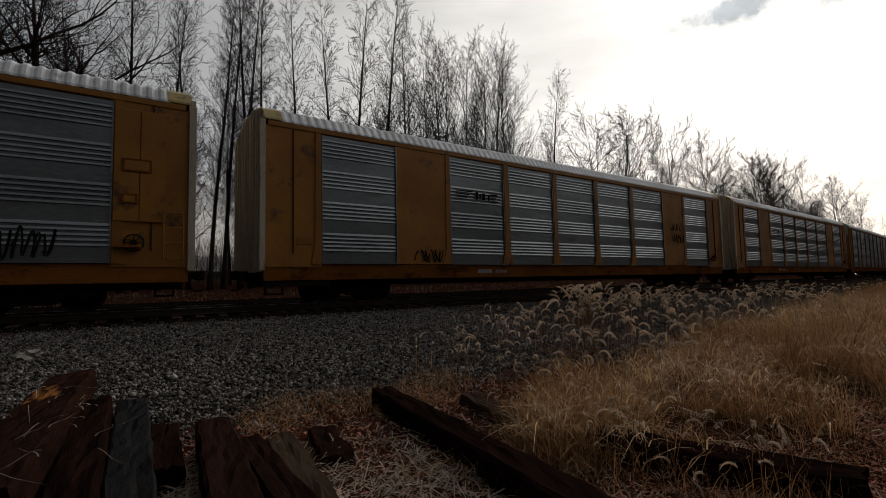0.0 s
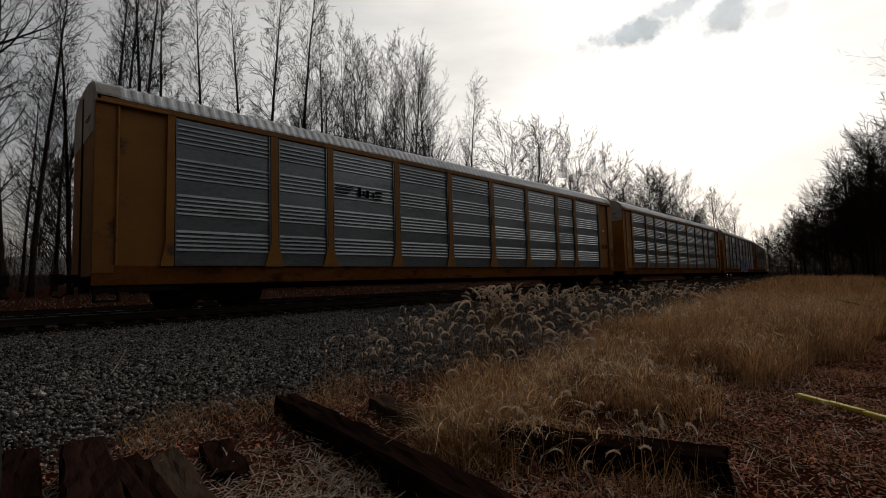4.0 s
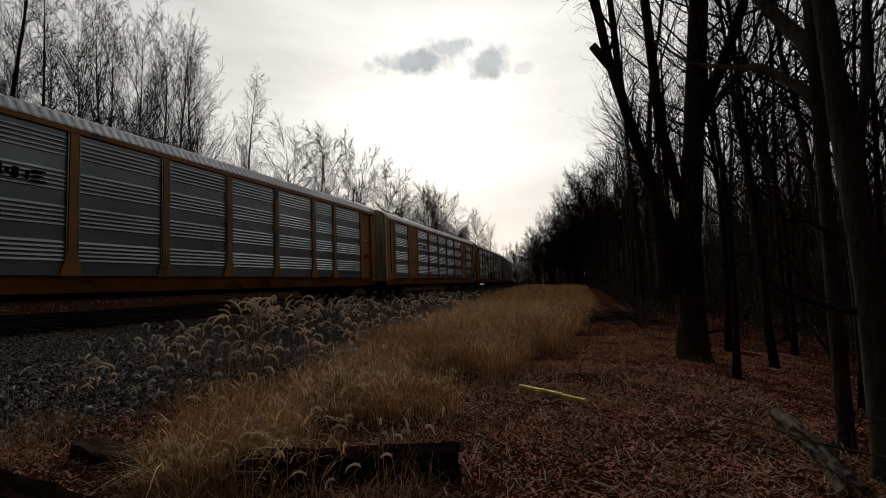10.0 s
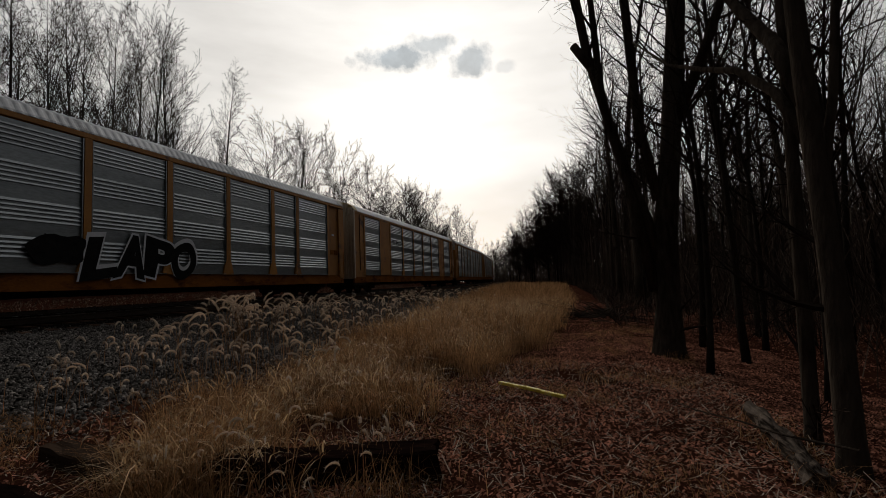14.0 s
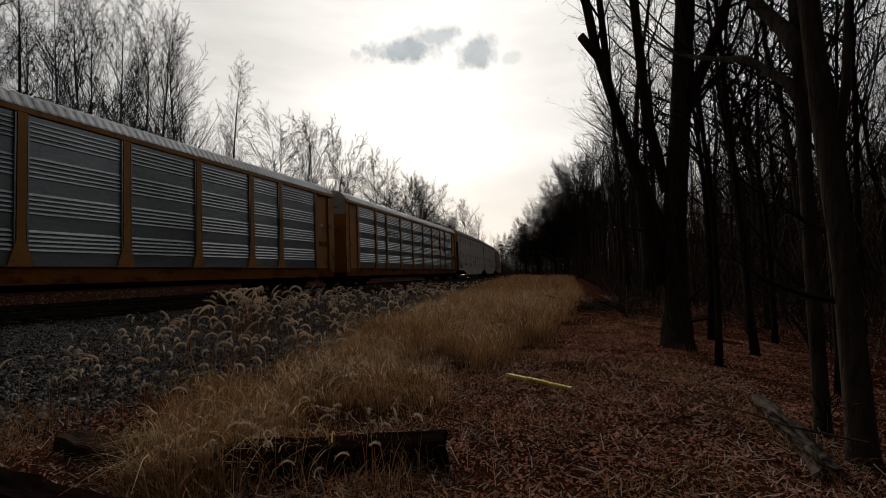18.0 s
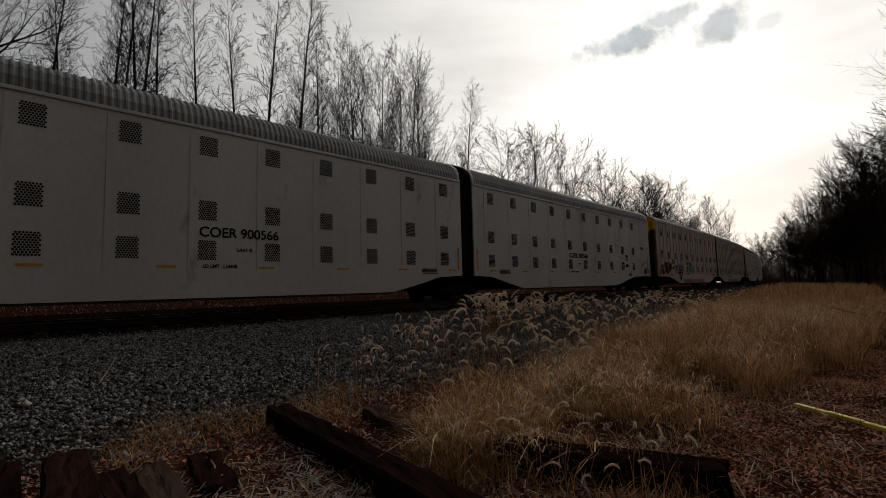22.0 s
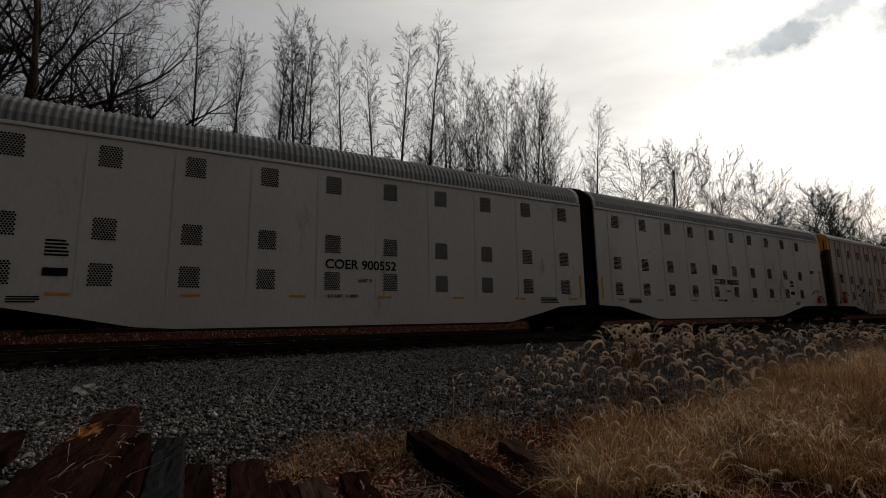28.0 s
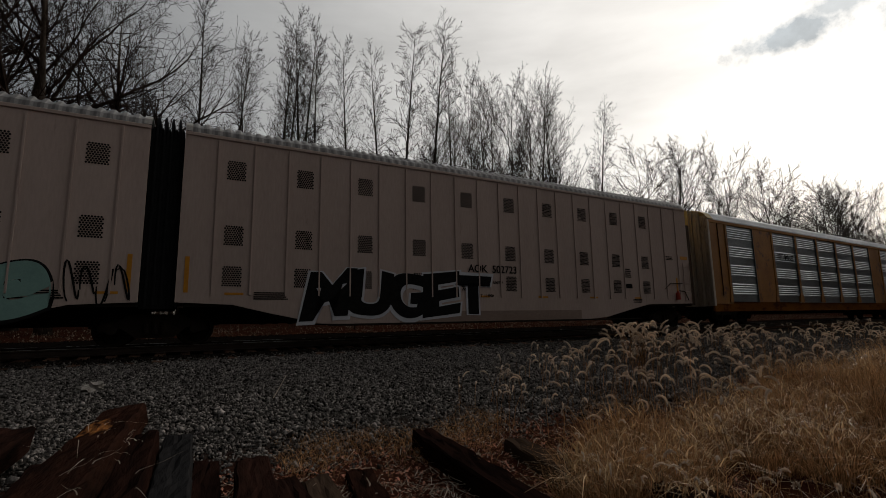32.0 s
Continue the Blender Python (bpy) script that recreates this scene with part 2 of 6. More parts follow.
cream_paint = material("grimy_white_paint", (0.57, 0.445, 0.385), (0.46, 0.355, 0.305), 0.5, 0.7, 0, 12, 0.05, (((0.30, 0.225, 0.18), 1.6, 0.64), ((0.2, 0.12, 0.08), 7.0, 0.70)), 0.05, stretch=(1.6, 1, 0.3))
cap_paint = material("yellowed_steel_cap", (0.46, 0.34, 0.10), (0.30, 0.22, 0.10), 2.0, 0.6, 0.1, 20, 0.05, ((RUST, 3.0, 0.60),))
skirt_paint = material("grimy_brown_skirt", (0.33, 0.245, 0.20), (0.24, 0.17, 0.135), 0.6, 0.75, 0, 14, 0.05, ((RUST, 1.2, 0.60),), 0, stretch=(0.4, 1, 1))
post_cream = material("rust_streaked_cream_paint", (0.56, 0.49, 0.39), (0.34, 0.265, 0.19), 1.5, 0.65, 0, 25, 0.1, ((RUST, 2.5, 0.58),), 0, stretch=(1, 1, 0.2))
hood_white = material("weathered_white_steel", (0.46, 0.435, 0.40), (0.28, 0.25, 0.22), 2.0, 0.6, 0.1, 20, 0.05, ((RUST, 3.0, 0.60),))
# brown rusty ends, the colour darkened further for the shade between units
end_steel_shaded = material("grimy_shaded_end_steel", (0.11, 0.078, 0.058), (0.045, 0.030, 0.022), 1.5, 0.75, 0, 25, 0.15, ((RUST, 2.5, 0.56),), 0, stretch=(1, 1, 0.3))
lip_steel_dark = material("dark_lip_steel", (0.09, 0.045, 0.028), (0.05, 0.028, 0.02), 3, 0.8, 0.1, 30, 0.2)
red_paint = material("faded_red_paint", (0.55, 0.05, 0.02), (0.34, 0.035, 0.015), 3, 0.6, 0, 30, 0.1)
rubber = material("black_rubber", (0.012, 0.012, 0.013), (0.022, 0.022, 0.022), 4, 0.7, 0, 30, 0.1)
black_steel = material("grimy_black_steel", (0.018, 0.015, 0.013), (0.035, 0.026, 0.02), 3, 0.75, 0.2, 30, 0.15)
hole_dark = material("dark_perforation", (0.012, 0.012, 0.012), (0.02, 0.02, 0.02), 4, 0.9, 0, 30, 0)
ink = material("black_stencil_paint", (0.010, 0.010, 0.010), (0.02, 0.019, 0.018), 6, 0.85, 0, 40, 0)
orange_mark = material("orange_reflector", (0.62, 0.27, 0.01), (0.52, 0.2, 0.01), 8, 0.4, 0, 40, 0)
rail_steel = material("rail_steel", (0.07, 0.045, 0.032), (0.04, 0.026, 0.02), 2, 0.6, 0.6, 40, 0.1)
rail_shine = material("polished_rail_head", (0.42, 0.42, 0.42), (0.3, 0.3, 0.3), 2, 0.28, 0.95, 40, 0.03)
track_tie = material("weathered_track_tie", (0.15, 0.085, 0.058), (0.045, 0.026, 0.018), 2.5, 0.85, 0, 25, 0.6, (((0.03, 0.02, 0.015), 2.0, 0.58),), 0.4, stretch=(1, 0.3, 1))
tie_wood = material("creosoted_tie", (0.045, 0.030, 0.021), (0.022, 0.014, 0.010), 2.5, 0.85, 0, 25, 0.6, (((0.11, 0.085, 0.065), 5, 0.64),), 0.3, stretch=(0.25, 1, 1))
old_timber = material("weathered_brown_timber", (0.026, 0.012, 0.009), (0.006, 0.004, 0.0035), 4.0, 0.85, 0, 22, 0.7, (((0.13, 0.10, 0.075), 6, 0.68),), 0.2, stretch=(0.2, 1, 1))
rust_timber = material("split_orange_timber", (0.030, 0.013, 0.009), (0.008, 0.005, 0.004), 4.0, 0.85, 0, 22, 0.8, (((0.42, 0.17, 0.05), 2.2, 0.63),), 0.1, stretch=(0.3, 1, 1))
black_timber = material("tarred_black_timber", (0.026, 0.025, 0.0255), (0.012, 0.0115, 0.0115), 2.5, 0.8, 0, 22, 0.6, (((0.22, 0.20, 0.19), 4.5, 0.64),), 0.1, stretch=(0.3, 1, 1))
stone = material("ballast_stone", (0.235, 0.212, 0.195), (0.018, 0.016, 0.0145), 9, 0.8, 0, 60, 0.5, None, 0.95, True)
# grime on the stones, with the shade under the train in the colour
stone_grimy_shaded = material("oiled_shaded_ballast", (0.022, 0.017, 0.014), (0.009, 0.007, 0.006), 5, 0.85, 0, 60, 0.3, None, 0.5, True)
grass_dry = material("dry_grass", (0.53, 0.308, 0.148), (0.155, 0.074, 0.033), 1.4, 0.7, 0, 30, 0, None, 0.75, True)
stubble = material("bleached_stubble", (0.34, 0.27, 0.20), (0.14, 0.10, 0.07), 0.8, 0.8, 0, 12, 0, None, 0.6, True)
pale_blade = material("pale_dead_blade", (0.66, 0.46, 0.25), (0.40, 0.25, 0.12), 3, 0.6, 0, 30, 0, None, 0.5, True)
foxtail = material("foxtail_bristle", (0.80, 0.68, 0.56), (0.58, 0.47, 0.37), 6, 0.8, 0, 90, 0.5, None, 0.3, True)
leaf_litter = material("dead_leaf", (0.56, 0.262, 0.178), (0.09, 0.031, 0.019), 3, 0.75, 0, 40, 0.1, None, 0.7, True)
straw = material("bleached_straw", (0.62, 0.54, 0.45), (0.24, 0.17, 0.12), 4, 0.7, 0, 40, 0, None, 0.5, True)
bark_dark = material("dark_bark", (0.085, 0.066, 0.051), (0.028, 0.021, 0.016), 2, 0.95, 0, 16, 1.0, (((0.10, 0.10, 0.085), 2.2, 0.62),), 0.2, stretch=(1, 1, 0.25), depth=0.04)
bark_grey = material("grey_bark", (0.045, 0.036, 0.029), (0.018, 0.0145, 0.012), 2, 0.95, 0, 16, 0.9, None, 0.25, stretch=(1, 1, 0.25), depth=0.03)
twig_bark = material("twig_bark", (0.036, 0.025, 0.019), (0.018, 0.012, 0.010), 2, 0.95, 0, 10, 0, None, 0.25)
woods_bark = material("woods_bark", (0.115, 0.080, 0.062), (0.034, 0.024, 0.018), 0.6, 0.95, 0, 10, 0, None, 0.6, True)
log_wood = material("bleached_log", (0.17, 0.135, 0.11), (0.020, 0.015, 0.012), 9, 0.9, 0, 45, 1.0, None, 0, stretch=(0.12, 1, 1), spread=(0.42, 0.58))
safety_yellow = material("safety_yellow_plastic", (0.72, 0.60, 0.02), (0.6, 0.48, 0.02), 5, 0.5, 0, 40, 0.05, (((0.2, 0.14, 0.05), 8, 0.66),))
shed_wall = material("pale_green_siding", (0.22, 0.235, 0.225), (0.15, 0.16, 0.155), 0.5, 0.7, 0, 6, 0.05)
glass_blue = material("teal_spray_paint", (0.10, 0.34, 0.36), (0.06, 0.24, 0.27), 2, 0.6, 0, 30, 0)
purple_spray = material("purple_spray_paint", (0.085, 0.065, 0.30), (0.05, 0.04, 0.17), 2, 0.6, 0, 30, 0)
pale_spray = material("pale_spray_paint", (0.62, 0.62, 0.66), (0.5, 0.5, 0.52), 2, 0.6, 0, 30, 0)
brown_spray = material("brown_spray_paint", (0.10, 0.05, 0.03), (0.06, 0.03, 0.02), 2, 0.7, 0, 30, 0)
lilac_spray = material("lilac_spray_paint", (0.25, 0.19, 0.28), (0.19, 0.14, 0.21), 2, 0.7, 0, 30, 0)
mint_spray = material("mint_spray_paint", (0.26, 0.44, 0.38), (0.2, 0.34, 0.3), 2, 0.6, 0, 30, 0)
graffiti_grey = material("grey_spray_paint", (0.30, 0.285, 0.27), (0.24, 0.23, 0.22), 2, 0.6, 0, 30, 0)
rag_cloth = material("pale_rag", (0.40, 0.37, 0.33), (0.16, 0.14, 0.12), 8, 0.9, 0, 40, 0.3)


def let_light_through(mat, share):
    """Thin dry leaves pass some light to their shaded side."""
    n, link = mat.node_tree.nodes, mat.node_tree.links
    bsdf, out = n["Principled BSDF"], n["Material Output"]
    thin = n.new("ShaderNodeBsdfTranslucent")
    link.new(bsdf.inputs["Base Color"].links[0].from_socket, thin.inputs["Color"])
    mix = n.new("ShaderNodeMixShader")
    mix.inputs[0].default_value = share
    link.new(bsdf.outputs[0], mix.inputs[1])
    link.new(thin.outputs[0], mix.inputs[2])
    link.new(mix.outputs[0], out.inputs["Surface"])


for dry, share in ((grass_dry, 0.35), (pale_blade, 0.4), (foxtail, 0.6), (leaf_litter, 0.3), (straw, 0.35)):
    let_light_through(dry, share)


def ground_material():
    mat = material("ground", (0.06, 0.022, 0.013), (0.022, 0.008, 0.005), 1.2, 0.95, 0, 22, 1.0, (((0.10, 0.044, 0.021), 2.6, 0.60),))
    n, link = mat.node_tree.nodes, mat.node_tree.links
    bsdf = n["Principled BSDF"]
    soil = bsdf.inputs["Base Color"].links[0].from_socket
    stain_shade = n.new("ShaderNodeAttribute")
    stain_shade.attribute_name = "stain_shade"
    zone = n.new("ShaderNodeAttribute")
    zone.attribute_name = "gravel"
    coord = n.new("ShaderNodeTexCoord")
    vor = n.new("ShaderNodeTexVoronoi")
    link.new(coord.outputs["Object"], vor.inputs["Vector"])
    vor.inputs["Scale"].default_value = 22.0
    ramp = n.new("ShaderNodeValToRGB")
    ramp.color_ramp.elements[0].color, ramp.color_ramp.elements[1].color = (0.012, 0.011, 0.010, 1), (0.05, 0.044, 0.039, 1)
    link.new(vor.outputs["Color"], ramp.inputs[0])
    mix = n.new("ShaderNodeMix")
    mix.data_type = "RGBA"
    link.new(zone.outputs["Fac"], mix.inputs["Factor"])
    link.new(soil, mix.inputs["A"])
    link.new(ramp.outputs[0], mix.inputs["B"])
    # dark strip along the track: dirt plus painted shade of the train
    oil_shade = n.new("ShaderNodeMix")
    oil_shade.data_type = "RGBA"
    link.new(stain_shade.outputs["Fac"], oil_shade.inputs["Factor"])
    link.new(mix.outputs["Result"], oil_shade.inputs["A"])
    oil_shade.inputs["B"].default_value = (0.009, 0.007, 0.006, 1)
    link.new(oil_shade.outputs["Result"], bsdf.inputs["Base Color"])
    return mat


ground_mat = ground_material()


# ---- builders ----
class Build:
    """Gathers boxes, tubes and sheets into one mesh."""

    def __init__(self):
        self.v, self.f = [], []

    def add(self, verts, faces):
        k = len(self.v)
        self.v.extend(verts)
        self.f.extend(tuple(i + k for i in face) for face in faces)
        return self

    def box(self, x0, x1, y0, y1, z0, z1, c=0.0):
        if c <= 0:
            v = [(x, y, z) for x in (x0, x1) for y in (y0, y1) for z in (z0, z1)]
            return self.add(v, ((0, 1, 3, 2), (4, 6, 7, 5), (0, 4, 5, 1), (2, 3, 7, 6), (0, 2, 6, 4), (1, 5, 7, 3)))
        ring = [(y0 + c, z0), (y1 - c, z0), (y1, z0 + c), (y1, z1 - c), (y1 - c, z1), (y0 + c, z1), (y0, z1 - c), (y0, z0 + c)]
        return self.extrude(ring, x0, x1)

    def extrude(self, ring, x0, x1):
        """A closed ring of (y, z) drawn out along x, with end caps."""
        m = len(ring)
        v = [(x0, y, z) for y, z in ring] + [(x1, y, z) for y, z in ring]
        f = [(i, (i + 1) % m, m + (i + 1) % m, m + i) for i in range(m)]
        return self.add(v, f + [tuple(range(m - 1, -1, -1)), tuple(range(m, 2 * m))])

    def plate(self, ring, y0, y1):
        """A closed ring of (x, z) drawn out along y, with end caps."""
        m = len(ring)
        v = [(x, y0, z) for x, z in ring] + [(x, y1, z) for x, z in ring]
        f = [((i + 1) % m, i, m + i, m + (i + 1) % m) for i in range(m)]
        return self.add(v, f + [tuple(range(m)), tuple(range(2 * m - 1, m - 1, -1))])

    def tube(self, pts, radii, sides=6, cap=True):
        n = len(pts)
        v, f = [], []
        for i in range(n):
            a, b = pts[max(i - 1, 0)], pts[min(i + 1, n - 1)]
            d = Vector(b) - Vector(a)
            d.normalize()
            side = d.cross(Vector((0.31, 0.17, 0.94)) if abs(d.z) < 0.9 else Vector((1, 0.1, 0)))
            side.normalize()
            other = d.cross(side)
            r = radii[i]
            p = pts[i]
            for k in range(sides):
                t = 2 * math.pi * k / sides
                c, s = r * math.cos(t), r * math.sin(t)
                v.append((p[0] + c * side.x + s * other.x, p[1] + c * side.y + s * other.y, p[2] + c * side.z + s * other.z))
        for i in range(n - 1):
            for k in range(sides):
                j = (k + 1) % sides
                f.append((i * sides + k, i * sides + j, (i + 1) * sides + j, (i + 1) * sides + k))
        if cap:
            f.append(tuple(range(sides - 1, -1, -1)))
            f.append(tuple(range((n - 1) * sides, n * sides)))
        return self.add(v, f)

    def mesh(self, name, mat, smooth=False):
        me = bpy.data.meshes.new(name)
        me.from_pydata(self.v, [], self.f)
        if smooth:
            me.shade_smooth()
        me.materials.append(mat)
        me.update()
        return me


def sheet(name, verts, faces, mat):
    """A mesh from arrays of triangles or quads."""
    verts, faces = np.asarray(verts, np.float32), np.asarray(faces, np.int32)
    me = bpy.data.meshes.new(name)
    m, k = faces.shape
    me.vertices.add(len(verts))
    me.vertices.foreach_set("co", verts.ravel())
    me.loops.add(m * k)
    me.loops.foreach_set("vertex_index", faces.ravel())
    me.polygons.add(m)
    me.polygons.foreach_set("loop_start", np.arange(0, m * k, k, dtype=np.int32))
    me.update(calc_edges=True)
    me.validate()
    me.materials.append(mat)
    return me


def part(name, shape, mat, parent, label="", smooth=False, at=None):
    """One mesh object under a thing or a part. shape: a Build, or a mesh that is shared."""
    ob = new(name, shape if isinstance(shape, bpy.types.Mesh) else shape.mesh(name, mat, smooth))
    ob.parent = parent
    if at is not None:
        ob.matrix_basis = at
    if label:
        tagged(ob, label)
    return ob


def thing(name, label, category, group="", kind="", at=None):
    ob = new(name)
    ob.empty_display_size = 0.2
    tagged(ob, label, category, group, kind)
    if at is not None:
        ob.matrix_basis = at
    return ob


# ---- ground ----
def steps(*spans):
    out = []
    for a, b, d in spans:
        k = max(1, round((b - a) / d))
        out += [a + (b - a) * i / k for i in range(k)]
    return out + [spans[-1][1]]


def build_ground():
    ss = steps((-700, -100, 100), (-100, -20, 8), (-20, -6, 0.8), (-6, 14, 0.25), (14, 30, 0.8), (30, 120, 4), (120, 480, 12))
    us = steps((-440, -60, 40), (-60, -10, 5), (-10, -4, 0.6), (-4, 4, 0.25), (4, 18, 0.25), (18, 40, 1.0), (40, 120, 10), (120, 900, 100))
    verts, mask = [], []
    for s in ss:
        for u in us:
            x, y, _ = on_track(s, u)
            verts.append((x, y, ground_z(x, y)))
            edge = gravel_edge(x)
            mask.append(float(np.clip((edge - u) / 0.8, 0, 1)) if u > 0 else float(np.clip((u + 4.4) / 0.5, 0, 1)))
    m = len(us)
    faces = [(i * m + j, i * m + j + 1, (i + 1) * m + j + 1, (i + 1) * m + j) for i in range(len(ss) - 1) for j in range(m - 1)]
    me = sheet("ground", verts, np.array(faces)[:, ::-1], ground_mat)
    me.attributes.new("gravel", "FLOAT", "POINT").data.foreach_set("value", np.array(mask, np.float32))
    # mask for track grime and the train's shade, wider on the far side
    oil_shade_mask = [float(np.clip(((2.1 if u > 0 else 4.0) - abs(u)) / 0.4, 0, 1)) for _ in ss for u in us]
    me.attributes.new("stain_shade", "FLOAT", "POINT").data.foreach_set("value", np.array(oil_shade_mask, np.float32))
    me.shade_smooth()
    tagged(new("ground", me), "brown leaf-strewn earth with a grey ballast bank", "ground", kind="structure")


# ---- railway track ----
RAIL = [(-0.075, 0.0), (0.075, 0.0), (0.075, 0.012), (0.012, 0.03), (0.012, 0.125), (0.036, 0.14), (0.036, 0.165), (0.028, 0.175), (-0.028, 0.175), (-0.036, 0.165), (-0.036, 0.14), (-0.012, 0.125), (-0.012, 0.03), (-0.075, 0.012)]


def build_track():
    rail_s = steps((-120, 45, 15), (45, 420, 6))
    for side in (0.7525, -0.7525):
        base, head = Build(), Build()
        for shape, ring in ((base, RAIL), (head, [(-0.030, 0.172), (0.030, 0.172), (0.030, 0.1785), (-0.030, 0.1785)])):
            v, m = [], len(ring)
            for s in rail_s:
                for a, b in ring:
                    x, y, _ = on_track(s, side - a)
                    v.append((x, y, RAIL_Z - 0.1785 + b))
            shape.add(v, [(i * m + k, i * m + (k + 1) % m, (i + 1) * m + (k + 1) % m, (i + 1) * m + k) for i in range(len(rail_s) - 1) for k in range(m)])
        root = thing("rail", "rusty brown steel rail with a polished running top", "rail", "rails of the track", "structure")
        part("rail_profile", base, rail_steel, root)
        part("rail_head", head, rail_shine, root, "polished steel running surface")
    shapes = []
    rng = random.Random(5)
    for _ in range(4):
        b = Build()
        n = 8
        v = []
        for i in range(n):
            y = -2.2 + 3.5 * i / (n - 1)
            for a, c in ((-0.11, -0.17), (0.11, -0.17), (0.115, -0.02), (0.09, 0), (-0.09, 0), (-0.115, -0.02)):
                v.append((a + rng.uniform(-0.008, 0.008), y + rng.uniform(-0.02, 0.02), c - 0.12 * max(0.0, (-y - 0.85) / 1.35) + rng.uniform(-0.006, 0.006)))
        b.add(v, [(i * 6 + k, i * 6 + (k + 1) % 6, (i + 1) * 6 + (k + 1) % 6, (i + 1) * 6 + k) for i in range(n - 1) for k in range(6)] + [(5, 4, 3, 2, 1, 0), tuple(range(42, 48))])
        shapes.append(b.mesh("tie", track_tie))
    plate = Build().box(-0.1, 0.1, -0.17, 0.17, 0, 0.012, 0.004).mesh("tie_plate", rail_steel)
    bed = thing("track_ties", "row of dark creosoted wooden railroad ties", "railroad ties", kind="structure")
    for i in range(150):
        s = -10 + i * 0.53
        x, y, a = on_track(s)
        lift = 0.572 + rng.uniform(-0.01, 0.004)
        tie = part("tie", rng.choice(shapes), tie_wood, bed, at=pose(x + rng.uniform(-0.03, 0.03), y + rng.uniform(-0.05, 0.05), lift, 0, 0, math.degrees(a) + rng.uniform(-1.2, 1.2)))
        if -4 < s < 25:
            for side in (0.7525, -0.7525):
                part("tie_plate", plate, rail_steel, tie, at=pose(0, side, 0.001))


# ---- autoracks ----
HALF, SILL0, SILL1, TOP, EAVE, CROWN = 1.55, 0.68, 1.15, 5.02, 5.18, 5.76


BAND = (TOP - SILL1 - 0.1) / 4


def corrugated(width):
    """A side panel: bands of narrow horizontal ridges with a gently waved plain strip under each."""
    prof, z = [(0.0, SILL1 + 0.02)], SILL1 + 0.04
    for band in range(4):
        prof.append((0.0, z + 0.30))
        for k in range(5):
            a = z + 0.33 + k * 0.117
            prof += [(0.0, a), (0.030, a + 0.004), (0.036, a + 0.012), (0.031, a + 0.028), (0.012, a + 0.066), (0.0, a + 0.084)]
        z += BAND
    prof.append((0.0, TOP - 0.02))
    b = Build()
    m = len(prof)
    v = [(x, -y, q) for x in (0.0, width) for y, q in prof]
    return b.add(v, [(i, m + i, m + i + 1, i + 1) for i in range(m - 1)])


def strips(panel, width):
    """The panel's edge channels and the bright lip along its foot."""
    for x in (0.0, width - 0.035):
        part("edge_channel", Build().box(x, x + 0.035, -0.06, 0.0, SILL1 + 0.02, TOP - 0.02, 0.006), galvanized, panel)
    part("foot_lip", Build().box(0.0, width, -0.075, 0.0, SILL1 - 0.005, SILL1 + 0.02), galvanized, panel, "bright metal lip")


def ribbed_roof(length, ring, pitch, depth):
    """A roof whose ribs cross it. ring: half section of (y, z) from the eave to the middle."""
    full = ring + [(-y, z) for y, z in reversed(ring[:-1])]
    m, n = len(full), int(length / pitch)
    v = []
    for i in range(n * 4 + 1):
        x = -length / 2 + length * i / (n * 4)
        k = (0.0, 1.0, 1.0, 0.0)[i % 4] * depth
        for y, z in full:
            v.append((x, y * (1 + k / 3.0), z + (k if abs(y) < 1.5 else 0)))
    f = [(i * m + j, (i + 1) * m + j, (i + 1) * m + j + 1, i * m + j + 1) for i in range(n * 4) for j in range(m - 1)]
    b = Build().add(v, f)
    b.add([(-length / 2, y, z) for y, z in full], [tuple(range(m))])
    b.add([(length / 2, y, z) for y, z in full], [tuple(range(m - 1, -1, -1))])
    return b


def wheel_mesh():
    b = Build()
    n, rings = 24, ((0.10, 0.07), (0.10, 0.02), (0.33, -0.01), (0.36, 0.05), (0.42, 0.055), (0.42, -0.06), (0.45, -0.075), (0.45, -0.095), (0.33, -0.09), (0.1, -0.08))
    v = [(r * math.cos(2 * math.pi * k / n), -y, r * math.sin(2 * math.pi * k / n)) for r, y in rings for k in range(n)]
    f = [(i * n + k, i * n + (k + 1) % n, (i + 1) * n + (k + 1) % n, (i + 1) * n + k) for i in range(len(rings) - 1) for k in range(n)]
    return b.add(v, f + [tuple(range(n - 1, -1, -1)), tuple(range((len(rings) - 1) * n, len(rings) * n))]).mesh("wheel", black_steel)


WHEEL = wheel_mesh()


def sideframe_mesh():
    ring = [(-1.15, 0.38), (-1.12, 0.55), (-0.8, 0.62), (-0.55, 0.78), (0.55, 0.78), (0.8, 0.62), (1.12, 0.55), (1.15, 0.38), (0.95, 0.36), (0.7, 0.45), (0.4, 0.2), (-0.4, 0.2), (-0.7, 0.45), (-0.95, 0.36)]
    b = Build().plate(ring, -0.07, 0.07)
    for x in (-0.88, 0.88):
        b.tube([(x, -0.13, 0.42), (x, 0.1, 0.42)], (0.12, 0.12), 10)
    for x in (-0.18, 0.0, 0.18):
        b.tube([(x, -0.09, 0.3), (x, -0.09, 0.6)], (0.07, 0.07), 8)
    return b.mesh("sideframe", black_steel)


SIDEFRAME = sideframe_mesh()
BOLSTER = Build().box(-0.22, 0.22, -1.0, 1.0, 0.45, 0.72, 0.05).mesh("bolster", black_steel)
AXLE = Build().tube([(0, -0.8, 0.42), (0, 0.8, 0.42)], (0.08, 0.08), 8).mesh("axle", black_steel)


